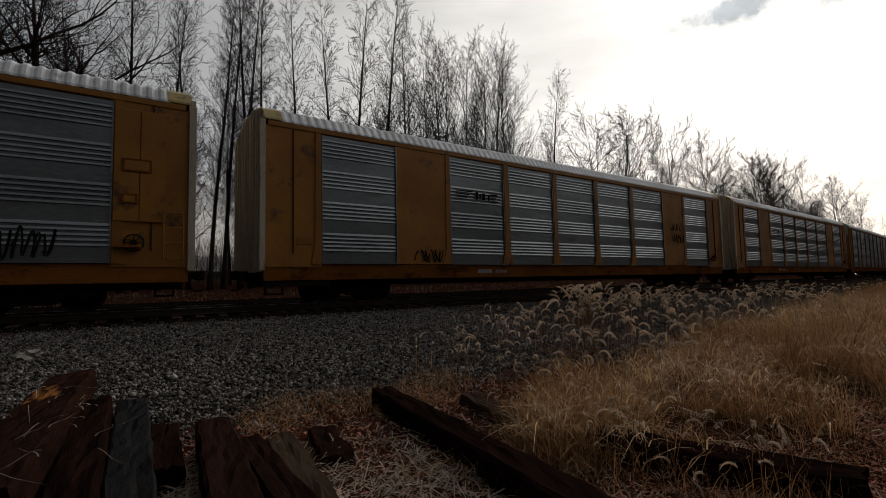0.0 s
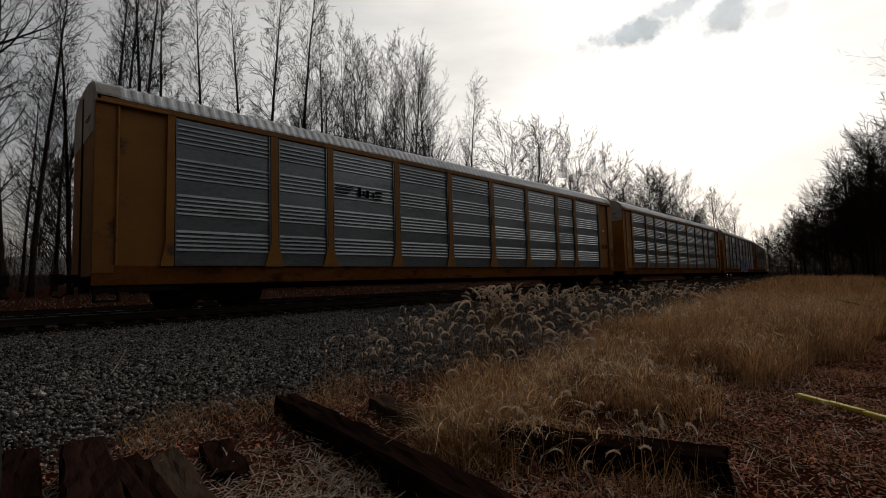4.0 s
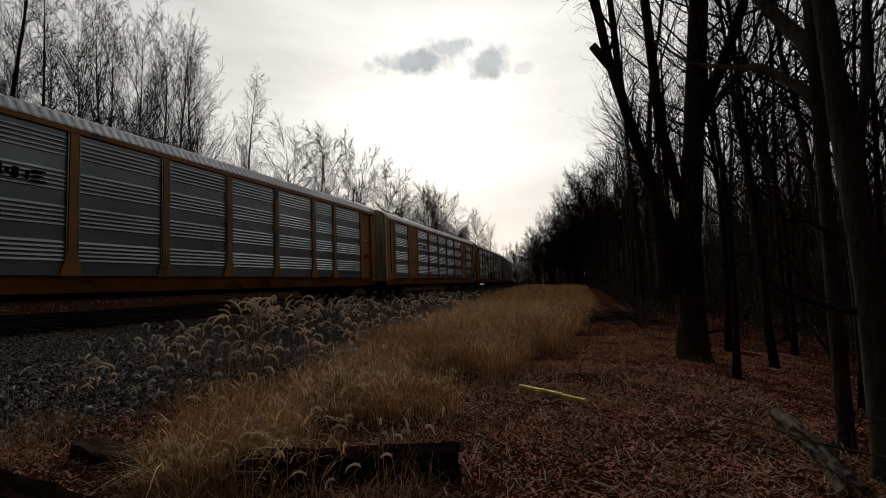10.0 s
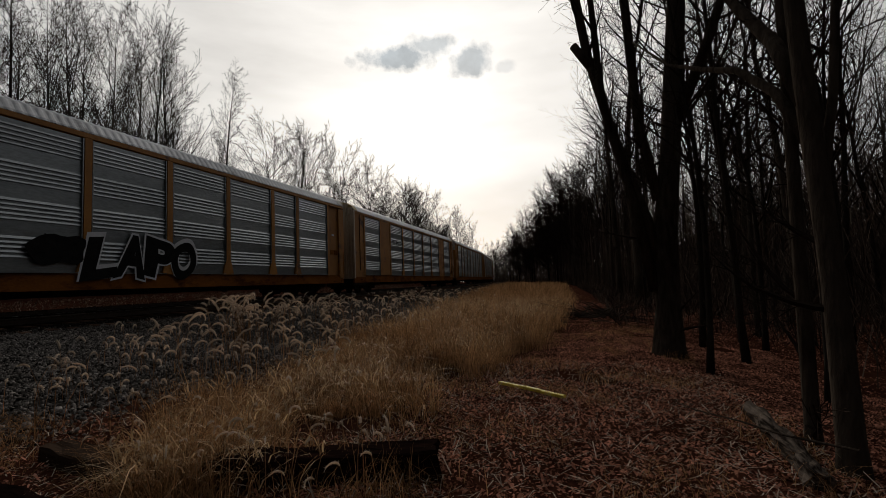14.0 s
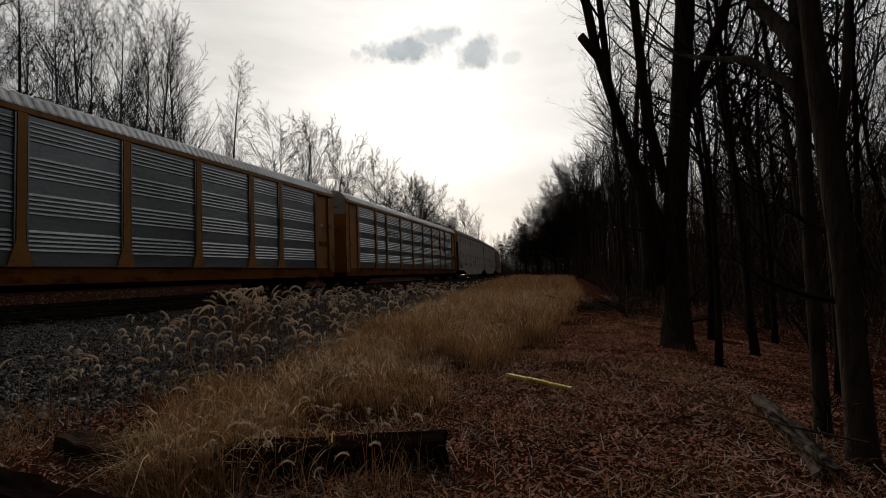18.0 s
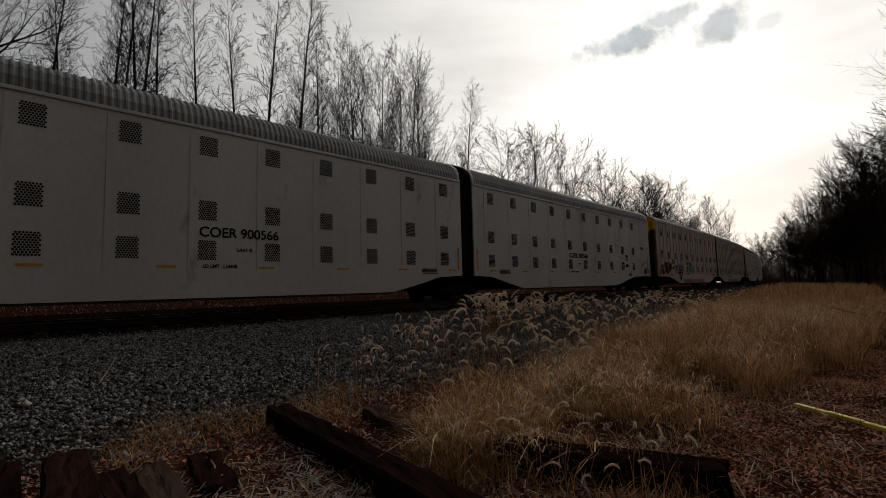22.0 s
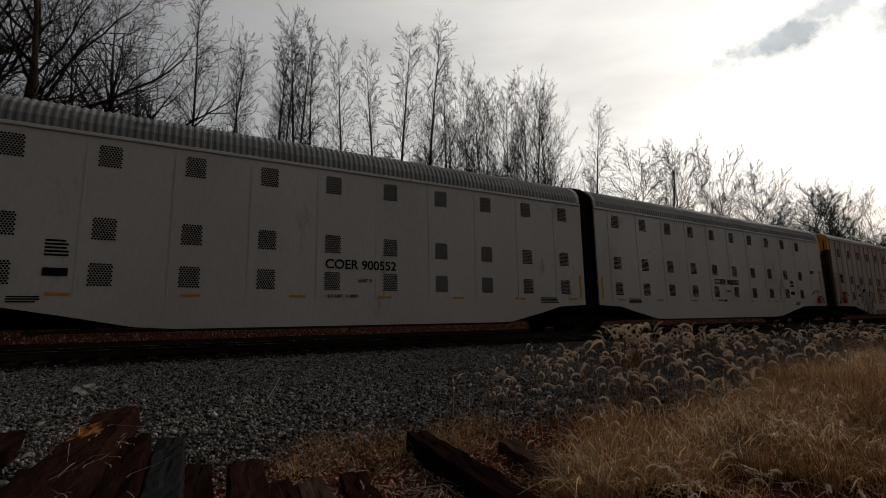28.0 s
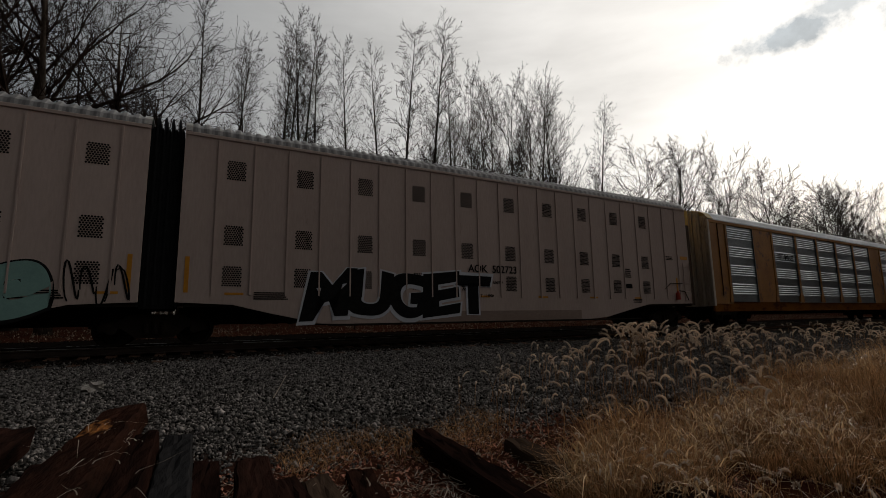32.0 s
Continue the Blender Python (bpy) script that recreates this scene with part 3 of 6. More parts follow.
def truck(parent, x):
    t = part("truck", BOLSTER, black_steel, parent, "grimy black four-wheel truck", at=pose(x, 0, 0))
    for side in (-1, 1):
        part("sideframe", SIDEFRAME, black_steel, t, at=pose(0, side * 1.02, 0, 0, 0, 0 if side < 0 else 180))
    for ax in (-0.88, 0.88):
        part("axle", AXLE, black_steel, t, at=pose(ax, 0, 0))
        for side in (-1, 1):
            part("wheel", WHEEL, black_steel, t, at=pose(ax, side * 0.76, 0.42, 0, 0, 0 if side < 0 else 180))


def coupler(parent, x, way):
    b = Build().box(0, 0.38, -0.09, 0.09, 0.78, 0.98, 0.02).box(0.34, 0.55, -0.16, 0.13, 0.74, 1.0, 0.04)
    part("coupler", b, black_steel, parent, at=pose(x, 0, 0, 0, 0, 0 if way > 0 else 180))
    hose = [(0.1, 0.3, 0.8), (0.25, 0.3, 0.55), (0.4, 0.22, 0.42), (0.55, 0.1, 0.45)]
    part("air_hose", Build().tube(hose, (0.025,) * 4, 6), rubber, parent, at=pose(x, 0, 0, 0, 0, 0 if way > 0 else 180))


def ladder(parent, x, y, z0, z1, mat):
    b = Build()
    w = 0.42
    for dx in (0, w):
        b.tube([(x + dx, y, z0), (x + dx, y, z1)], (0.018, 0.018), 5)
    n = int((z1 - z0) / 0.38)
    for i in range(n + 1):
        z = z0 + 0.06 + i * 0.38
        b.tube([(x, y, z), (x + w, y, z)], (0.014, 0.014), 5)
    part("ladder", b, mat, parent)


def end_section(ring, shrink=0.985):
    """The outline of a car's end under its roof, from the floor up."""
    arc = [(-y * shrink, z - 0.02) for y, z in ring[:-1]] + [(y * shrink, z - 0.02) for y, z in reversed(ring)]
    return [(-1.5, SILL1 - 0.25), (1.5, SILL1 - 0.25)] + arc


YELLOW_ROOF = [(-1.56, EAVE), (-1.55, EAVE + 0.06), (-1.36, EAVE + 0.32), (-1.1, EAVE + 0.46), (-0.6, EAVE + 0.55), (0.0, CROWN)]


def folding_doors(root, x0, turn):
    """Whitish end doors of upright folded sheets, as high as the roof."""
    zs = [(abs(y), z) for y, z in YELLOW_ROOF][::-1]
    for k in range(9):
        y = -1.5 + k / 3
        top = float(np.interp(abs(y + 1 / 6) + 0.1, [a for a, _ in zs], [b for _, b in zs])) - 0.03
        d = (0.0, 0.05, 0.11)[k % 3]
        part("door_leaf", Build().box(x0 - 0.02 - d, x0 + 0.03, y + 0.008, y + 0.325, SILL1 - 0.22, top, 0.02), post_cream, root, "rust-streaked whitish door leaf" if k == 0 else "", at=turn)
        part("door_rib", Build().box(x0 - 0.06 - d, x0 - 0.02 - d, y + 0.12, y + 0.17, SILL1 - 0.1, top - 0.1), post_cream, root, at=turn)
    for side in (-1, 1):
        part("corner_post", Build().box(x0 - 0.13, x0 + 0.02, side * 1.57 - 0.035, side * 1.57 + 0.035, SILL1 - 0.2, EAVE - 0.02, 0.015), post_cream, root, "cream corner post with rust streaks", at=turn)


def sheet_doors(root, x0, turn):
    """Plain yellow end doors below a whitish sheet."""
    sec = end_section(YELLOW_ROOF)
    part("end_door", Build().extrude([(y, min(z, 4.32)) for y, z in sec[:2]] + [(1.5, 4.32), (-1.5, 4.32)], x0 - 0.01, x0 + 0.05), yellow_paint, root, "yellow steel end doors", at=turn)
    part("end_hood", Build().extrude([(y, max(z, 4.32)) for y, z in sec], x0 - 0.025, x0 + 0.04), hood_white, root, "whitish steel sheet over the end doors", at=turn)
    part("door_gap", Build().box(x0 - 0.045, x0 - 0.005, -0.05, 0.05, SILL1 - 0.2, CROWN - 0.25), black_steel, root, at=turn)
    part("hood_mark", Build().box(x0 - 0.032, x0 - 0.025, -1.15, -0.35, 4.78, 4.81).box(x0 - 0.032, x0 - 0.025, -1.05, -0.6, 4.70, 4.73), ink, root, at=turn)
    for side in (-1, 1):
        part("corner_plate", Build().box(x0, x0 + 0.42, side * 1.51 - 0.04, side * 1.51 + 0.04, SILL1 - 0.2, TOP, 0.02), yellow_paint, root, at=turn)


def yellow_car(panels, blanks, lead, trail, folded, label):
    """A tri-level autorack. Spans of metres, and its two ends, from the coupler line at its leading end."""
    half = CAR / 2
    root = thing("autorack_car", label, "rail car", "cars of the train")
    x0, x1 = lead - half, trail - half
    # frame and floor
    part("center_sill", Build().box(x0, x1, -0.35, 0.35, 0.5, 0.86).box(x0 + 0.2, x1 - 0.2, -1.45, 1.45, 0.86, 1.02), black_steel, root, "black underframe")
    for k in range(4):
        x = x0 + 7 + k * (x1 - x0 - 14) / 3
        part("crossbearer", Build().plate([(x - 0.07, 0.86), (x + 0.07, 0.86), (x + 0.07, 0.55), (x - 0.07, 0.55)], -1.4, 1.4), black_steel, root)
    first, last = panels[0][0] - half, panels[-1][1] - half
    for side in (-1, 1):
        def mirror(shape):
            shape.v = [(x, y if side < 0 else -y, z) for x, y, z in shape.v]
            if side > 0:
                shape.f = [f[::-1] for f in shape.f]
            return shape

        part("side_wall", mirror(Build().box(x0, x1, -1.50, -1.46, SILL1, TOP)), yellow_paint, root)
        part("side_sill", mirror(Build().box(x0, x1, -1.53, -1.42, SILL0, SILL1, 0.02).box(x0, x1, -1.555, -1.53, SILL0, SILL0 + 0.05)), sill_paint, root, "rust-streaked orange sill")
        part("top_rail", mirror(Build().box(x0 + 0.1, x1 - 0.1, -1.57, -1.46, TOP, EAVE, 0.02)), yellow_paint, root)
        edges = sorted(panels + blanks)
        for a, b in panels:
            p = part("side_panel", mirror(corrugated(b - a)), galvanized, root, "corrugated galvanized side panel", at=pose(a - half, side * 1.515, 0))
            if side < 0:
                strips(p, b - a)
        for a, b in blanks:
            p, q = a - half, b - half
            blank = part("blank_panel", mirror(Build().box(p + 0.03, q - 0.03, -1.545, -1.50, SILL1 + 0.01, TOP)), yellow_paint, root, "plain yellow steel panel")
            for e, way in ((p, 1), (q, -1)):
                ring = [(e, SILL1 + 0.012), (e + way * 0.36, SILL1 + 0.012), (e + way * 0.20, SILL1 + 0.55), (e + way * 0.17, TOP), (e, TOP)]
                part("panel_trim", mirror(Build().plate(ring if way > 0 else ring[::-1], -1.572, -1.545)), yellow_paint, blank)
        for (a, b), (c, d) in zip(edges, edges[1:]):
            if c - b < 0.05:
                continue
            p, q = b - half, c - half
            ring = [(p - 0.16, SILL1 - 0.02), (q + 0.16, SILL1 - 0.02), (q + 0.05, SILL1 + 0.4), (q - 0.02, SILL1 + 0.62), (q - 0.02, TOP), (p + 0.02, TOP), (p + 0.02, SILL1 + 0.62), (p - 0.05, SILL1 + 0.4)]
            part("side_post", mirror(Build().plate(ring, -1.585, -1.50)), yellow_paint, root)
        # end bays
        for lo, hi, way in ((x0, first, 1), (x1, last, -1)):
            a, b = min(lo, hi), max(lo, hi)
            if folded:
                part("end_bay", mirror(Build().box(a, b, -1.545, -1.50, SILL1 - 0.1, TOP + 0.02)), yellow_paint, root, "yellow steel end bay")
                mid = lo + way * 0.80
                # proud lip; its shadow line is put into a dark brown colour
                part("bay_lip", mirror(Build().box(mid - 0.015, mid + 0.015, -1.58, -1.545, SILL1 + 0.3, TOP)), lip_steel_dark, root)
                part("bay_step", mirror(Build().box(min(mid, hi) + 0.1, max(mid, hi) - 0.15, -1.56, -1.545, SILL1 + 0.55, SILL1 + 0.75, 0.004)), yellow_paint, root)
            else:
                part("end_bay", mirror(Build().box(a + 0.4 * (way > 0), b - 0.4 * (way < 0), -1.51, -1.47, SILL1 - 0.1, TOP + 0.02)), yellow_paint, root, "yellow steel end bay")
                xt = lo + way * 0.45
                part("bay_pipe", mirror(Build().tube([(xt, -1.56, SILL1 + 0.02), (xt, -1.56, TOP - 0.02)], (0.035, 0.035), 8)), yellow_paint, root)
                part("rain_ledge", mirror(Build().box(min(lo, hi - way * 0.2), max(lo, hi - way * 0.2), -1.64, -1.50, TOP - 0.01, TOP + 0.05, 0.01)), yellow_paint, root)
                if way < 0:
                    part("door_edge", mirror(Build().box(x1 - 0.58, x1 - 0.02, -1.60, -1.51, SILL1 - 0.05, TOP - 0.06, 0.02)), yellow_paint, root)
            e = hi - way * 0.02
            ring = [(e, SILL1 - 0.02), (e - way * 0.30, SILL1 - 0.02), (e - way * 0.19, SILL1 + 0.6), (e - way * 0.17, TOP), (e, TOP)]
            part("side_post", mirror(Build().plate(ring if way < 0 else ring[::-1], -1.58, -1.50)), yellow_paint, root)
    # roof
    part("roof", ribbed_roof(x1 - x0 - 0.9, YELLOW_ROOF, 0.26, 0.035), roof_metal, root, "ribbed silvery metal roof", at=pose((x0 + x1) / 2, 0, 0))
    for way in (-1, 1):
        xe = x0 if way < 0 else x1
        turn = pose(0, 0, 0) if way < 0 else pose(x0 + x1, 0, 0, 0, 0, 180)
        cap = ribbed_roof(0.5, [(y * 1.006, z + 0.02) for y, z in YELLOW_ROOF], 0.5, 0.0)
        part("roof_cap", cap, cap_paint if folded else hood_white, root, "plain steel roof cap", at=turn @ pose(x0 + 0.25, 0, 0))
        (folding_doors if folded else sheet_doors)(root, x0, turn)
        part("end_step", Build().box(x0 - 0.02, x0 + 1.9, -1.5, -1.35, 0.52, SILL0 + 0.02).box(x0 + 0.05, x0 + 0.55, -1.52, -1.36, 0.28, 0.34).box(x0 + 0.05, x0 + 0.09, -1.52, -1.36, 0.28, 0.7).box(x0 + 0.51, x0 + 0.55, -1.52, -1.36, 0.28, 0.7), black_steel, root, at=turn)
        coupler(root, xe, way)
        truck(root, xe - way * 3.0)
    ladder(root, x1 - 0.55, -1.63, 1.2, 2.4, yellow_paint)
    if folded:
        wheel = Build()
        pts = [(0.2 * math.cos(a), 0, 0.2 * math.sin(a)) for a in (2 * math.pi * k / 14 for k in range(15))]
        wheel.tube(pts, (0.02,) * 15, 5).tube([(-0.2, 0, 0), (0.2, 0, 0)], (0.014, 0.014), 5).tube([(0, 0, -0.2), (0, 0, 0.2)], (0.014, 0.014), 5).tube([(0, 0.1, 0), (0, -0.03, 0)], (0.08, 0.08), 8)
        part("brake_wheel", wheel, black_steel, root, "black hand brake wheel", at=pose(x1 - 1.15, -1.66, 1.62))
        part("brake_shelf", Build().box(x1 - 1.55, x1 - 1.05, -1.72, -1.54, 1.50, 1.56, 0.01), sill_paint, root)
    else:
        part("label_plate", Build().box(x1 - 1.25, x1 - 1.0, -1.53, -1.512, 3.35, 3.45, 0.003), pale_spray, root, "small white label plate")
        for k in range(2):
            part("card_frame", Build().box(x1 - 1.4 + 0.42 * k, x1 - 1.08 + 0.42 * k, -1.535, -1.512, 2.3, 2.55, 0.006), sill_paint, root)
    return root


def stencil(text, size, mat, parent, at, label=""):
    """Raised flat lettering that faces local -y."""
    curve = bpy.data.curves.new("lettering", "FONT")
    curve.body, curve.size, curve.extrude, curve.offset = text, size, 0.002, size * 0.015
    holder = bpy.data.objects.new("lettering", curve)
    me = bpy.data.meshes.new_from_object(holder)
    bpy.data.objects.remove(holder)
    me.materials.clear()
    me.materials.append(mat)
    return part("lettering", me, mat, parent, label, at=at @ pose(0, 0, 0, 90, 0, 0))


def bars(parent, x, z, w, rows, h, mat, y=-1.562, seed=1):
    """Small print as plain bars."""
    rng = random.Random(seed)
    b = Build()
    for r in range(rows):
        ww = w * rng.uniform(0.65, 1.0)
        b.box(x, x + ww, y - 0.002, y, z - r * h * 1.8, z - r * h * 1.8 + h)
    part("small_print", b, mat, parent)


def spray(parent, x, z, w, h, letters, fill, line, seed, y=-1.57, label="spray-painted graffiti"):
    """Graffiti: swollen letter-like shapes with a thick outline, sprayed on the side."""
    rng = random.Random(seed)
    pitch = w / letters
    shape, rim = Build(), Build()
    for k in range(letters):
        cx, cz = x + pitch * (k + 0.5), z + h / 2 + rng.uniform(-0.05, 0.05) * h
        n = 22
        a1, a2, p1, p2 = rng.uniform(0.1, 0.22), rng.uniform(0.05, 0.15), rng.uniform(0, 6.3), rng.uniform(0, 6.3)
        ring = []
        for i in range(n):
            t = 2 * math.pi * i / n
            r = 1 + a1 * math.sin(2 * t + p1) + a2 * math.sin(5 * t + p2)
            sq = 1 / max(abs(math.cos(t)), abs(math.sin(t))) ** 0.7
            ring.append((cx + 0.53 * pitch * r * sq * math.cos(t) * 0.92, cz + 0.46 * h * r * sq * math.sin(t) * 0.92))
        if fill:
            shape.plate(ring, y - 0.002 - 0.0006 * k, y)
        for i in range(n):
            p, q = ring[i], ring[(i + 1) % n]
            d = math.hypot(q[0] - p[0], q[1] - p[1]) or 1
            nx, nz = -(q[1] - p[1]) / d * 0.028, (q[0] - p[0]) / d * 0.028
            rim.plate([(p[0] + nx, p[1] + nz), (q[0] + nx, q[1] + nz), (q[0] - nx, q[1] - nz), (p[0] - nx, p[1] - nz)], y - 0.006 - 0.0006 * k, y - 0.004)
        # strokes inside the letter
        for _ in range(3):
            a = rng.uniform(-0.3, 0.3) * pitch
            c = rng.uniform(-0.3, 0.2) * h
            l = rng.uniform(0.15, 0.4) * h
            v = rng.random() < 0.6
            dx, dz = (0.02, l) if v else (l * 0.6, 0.02)
            rim.plate([(cx + a, cz + c), (cx + a + max(dx, 0.03), cz + c), (cx + a + max(dx, 0.03), cz + c + max(dz, 0.03)), (cx + a, cz + c + max(dz, 0.03))], y - 0.010, y - 0.008)
    if fill:
        part("graffiti_fill", shape, fill, parent, label)
    part("graffiti_line", rim, line, parent, label)


def vent_mesh():
    """A field of round holes in staggered rows."""
    holes = Build()
    for j in range(10):
        for i in range(8 if j % 2 == 0 else 7):
            x, z = -0.2135 + i * 0.061 + (0.0305 if j % 2 else 0), -0.238 + j * 0.053
            holes.add([(x + 0.0265 * math.cos(t), -0.004, z + 0.0265 * math.sin(t)) for t in (math.pi * k / 3 for k in range(6))], [tuple(range(6))])
    return holes.mesh("vent", hole_dark)


VENT = vent_mesh()
LEAD, TRAIL = 20.35, 20.6


def white_unit(kind, lead, label):
    """One half of an articulated autorack. lead: whether its free end is at -x; the other end meets the bellows."""
    half = (LEAD if lead else TRAIL) / 2 + 0.5
    paint = white_paint if kind == "round" else cream_paint
    root = thing("autorack_unit", label, "rail car", "cars of the train")
    eave, crown = (5.10, 6.02) if kind == "round" else (5.46, 5.95)
    flip = 1 if lead else -1
    x0, x1 = 0.5 - half, half - 0.5
    # fish-belly sides: high over the trucks, low in the middle
    prof = [(x0, 1.06), (x0, eave), (x1, eave), (x1, 1.06), (x1 - 1.3, 1.0), (x1 - 2.2, 0.78), (x1 - 3.6, 0.48), (x1 - 6.0, 0.40), (x0 + 7.2, 0.41), (x0 + 5.6, 0.52), (x0 + 4.2, 0.80), (x0 + 3.0, 1.02)]
    for side in (-1, 1):
        mirror = prof if lead else [(-x, z) for x, z in prof][::-1]
        part("side_wall", Build().plate(mirror, side * 1.55 - 0.03, side * 1.55 + 0.03), paint, root)
        y = side * 1.582
        part("eave_rail", Build().box(min(flip * x0, flip * x1), max(flip * x0, flip * x1), min(y, y + side * 0.03), max(y, y + side * 0.03), eave - 0.09, eave, 0.008), paint, root)
        if kind == "ribbed":
            skirt = [flip * (x0 + 7.0), flip * (x1 - 6.0)]
            part("skirt", Build().box(min(skirt), max(skirt), min(y, y + side * 0.006), max(y, y + side * 0.006), 0.46, 0.80), skirt_paint, root, "grimy brownish lower skirt")
        low = [flip * (x0 + 3.6), flip * (x1 - 3.8)]
        part("lower_flange", Build().box(min(low), max(low), min(y, y + side * 0.02), max(y, y + side * 0.02), 0.40, 0.46, 0.005), black_steel, root)
        for k in range(11 if lead else 10):
            xv = flip * (x0 + 1.25 + 1.808 * k if lead else x1 - 1.25 - 1.808 * k)
            for z in (4.56, 2.80, 1.73):
                part("vent", VENT, hole_dark, root, "panel of round perforations" if k == 0 else "", at=pose(xv, side * 1.583, z, 0, 0, 0 if side < 0 else 180))
        for k in range(22 if kind == "ribbed" else 11):
            step = 0.798 + (0.904 if kind == "ribbed" else 1.808) * k
            xr = flip * (x0 + step if lead else x1 - step)
            deep = 0.030 if kind == "ribbed" else 0.008
            part("rib" if kind == "ribbed" else "seam", Build().box(xr - 0.02, xr + 0.02, min(y, y + side * deep), max(y, y + side * deep), 1.24, eave - 0.12, 0.0 if kind != "ribbed" else 0.012), paint, root)
        for k in range(7):
            xr = flip * (x0 + 3.9 + 2.6 * k)
            part("reflector", Build().box(xr, xr + 0.45, min(y, y + side * 0.004), max(y, y + side * 0.004), 1.25, 1.31), orange_mark, root, "orange reflective strip" if k == 0 else "")
        for xr in (flip * (x0 + 1.0), flip * (x1 - 0.22)):
            part("reflector", Build().box(xr - 0.05, xr + 0.05, min(y, y + side * 0.006), max(y, y + side * 0.006), 1.3, 2.2), orange_mark, root)
    if kind == "round":
        ring = [(-1.56, eave), (-1.54, eave + 0.25), (-1.42, eave + 0.5), (-1.15, eave + 0.72), (-0.65, eave + 0.86), (0.0, crown)]
        part("roof", ribbed_roof(x1 - x0 - 0.3, ring, 0.16, 0.032), roof_grey, root, "dark grey ribbed rounded roof", at=pose(flip * (x0 + x1) / 2, 0, 0))
    else:
        ring = [(-1.56, eave), (-1.5, eave + 0.16), (-1.2, eave + 0.34), (-0.6, eave + 0.43), (0.0, crown)]
        part("roof", ribbed_roof(x1 - x0 - 0.3, ring, 0.26, 0.05), roof_dull, root, "dull grey ribbed metal roof", at=pose(flip * (x0 + x1) / 2, 0, 0))
    full = [(y * 1.004, z + 0.03) for y, z in ring]
    for xe in (flip * (x0 + 0.08), flip * (x1 - 0.08)):
        part("roof_end_band", ribbed_roof(0.16, full, 0.16, 0.0), hood_white, root, at=pose(xe, 0, 0))
    # yellow corner posts and doors at the free end
    section = [(-1.52, 0.95), (1.52, 0.95)] + [(-y * 0.97, z - 0.03) for y, z in ring[:-1]] + [(y * 0.97, z - 0.03) for y, z in reversed(ring)]
    a, b = sorted((flip * x0, flip * (x0 + 0.05)))
    part("end_door", Build().extrude(section, a, b), end_steel_shaded, root, "grimy brown steel end doors, darkened for shade between cars")
    a, b = sorted((flip * (x0 - 0.012), flip * (x0 + 0.02)))
    upper = [(y, max(z, eave - 0.75)) for y, z in section]
    part("end_top", Build().extrude([(y * 0.995, z) for y, z in upper], a, b), bright_yellow, root, "bright yellow upper end panel")
    for k in range(6):
        yk = -1.25 + k * 0.5
        a, b = sorted((flip * (x0 - 0.05), flip * (x0 - 0.008)))
        part("door_rib", Build().box(a, b, yk - 0.025, yk + 0.025, 1.05, eave - 0.08), end_steel_shaded if k % 2 else black_steel, root)
    for side in (-1, 1):
        a, b = sorted((flip * (x0 - 0.30), flip * (x0 + 0.02)))
        part("corner_post", Build().box(a, b, side * 1.46 - 0.07, side * 1.46 + 0.07, 1.0, eave - 0.05, 0.02), end_steel_shaded, root)
        part("corner_cap", Build().box(a - 0.005, b + 0.005, side * 1.46 - 0.08, side * 1.46 + 0.08, eave - 0.75, eave - 0.02, 0.02), bright_yellow, root, "yellow painted upper corner")
        xs = sorted((flip * (x0 + 0.1), flip * (x0 + 0.5)))
        ladder(root, xs[0], side * 1.61, 1.15, 2.9, paint)
    a, b = sorted((flip * x1, flip * (x1 - 0.05)))
    part("inner_end", Build().extrude(section, a, b), rubber, root)
    # underframe, truck, coupler
    part("center_sill", Build().box(-half + 0.6, half - 0.3, -0.4, 0.4, 0.5, 0.95).box(-half + 0.7, half - 0.5, -1.5, 1.5, 0.95, 1.05), black_steel, root, "black underframe")
    truck(root, flip * (x0 + 1.3))
    coupler(root, flip * x0, -flip)
    if lead:
        truck(root, x1 + 0.37)
        bellows = part("bellows", Build().extrude([(y * 0.92, z - (0.22 if z > 2 else 0.05)) for y, z in section], x1 + 0.01, x1 + 0.74), rubber, root, "black rubber folding bellows")
        for k in range(9):
            xx = x1 + 0.05 + k * 0.081
            r = 0.0 if k % 2 else 0.09
            ringk = [(y * (0.95 - r * 0.3), z + (0.13 - 3 * r if z > 2 else -0.05)) for y, z in section]
            part("fold", Build().extrude(ringk, xx - 0.024, xx + 0.024), rubber, bellows)
    cx = flip * (x0 + 1.1)
    part("brake_cylinder", Build().tube([(cx, -1.66, 1.22), (cx, -1.66, 1.52)], (0.09, 0.09), 10).tube([(cx, -1.66, 1.52), (cx, -1.66, 1.6)], (0.06, 0.04), 10), red_paint, root, "faded red brake cylinder")
    xs = sorted((flip * (x0 + 0.12), flip * (x0 + 0.62)))
    part("placard", Build().box(xs[0], xs[1], -1.592, -1.584, 3.05, 3.2), orange_mark, root, "orange placard")
    part("grab_rail", Build().tube([(flip * (x0 + 0.7), -1.63, 1.95), (flip * (x0 + 1.5), -1.63, 1.95), (flip * (x0 + 1.9), -1.63, 1.7)], (0.018,) * 3, 5), black_steel, root)
    part("brake_rod", Build().tube([(flip * (x0 + 0.3), -1.62, 1.2), (flip * (x0 + 0.55), -1.62, 1.6), (flip * (x0 + 0.95), -1.62, 1.62)], (0.02,) * 3, 6), black_steel, root)
    return root


TYPE_A = ([(2.59, 5.13), (7.29, 9.87), (10.13, 12.66), (12.9, 15.44), (15.69, 18.23), (18.48, 21.16), (23.36, 25.9)], [(5.13, 7.29), (21.16, 23.36)], 0.95, 27.5, True)
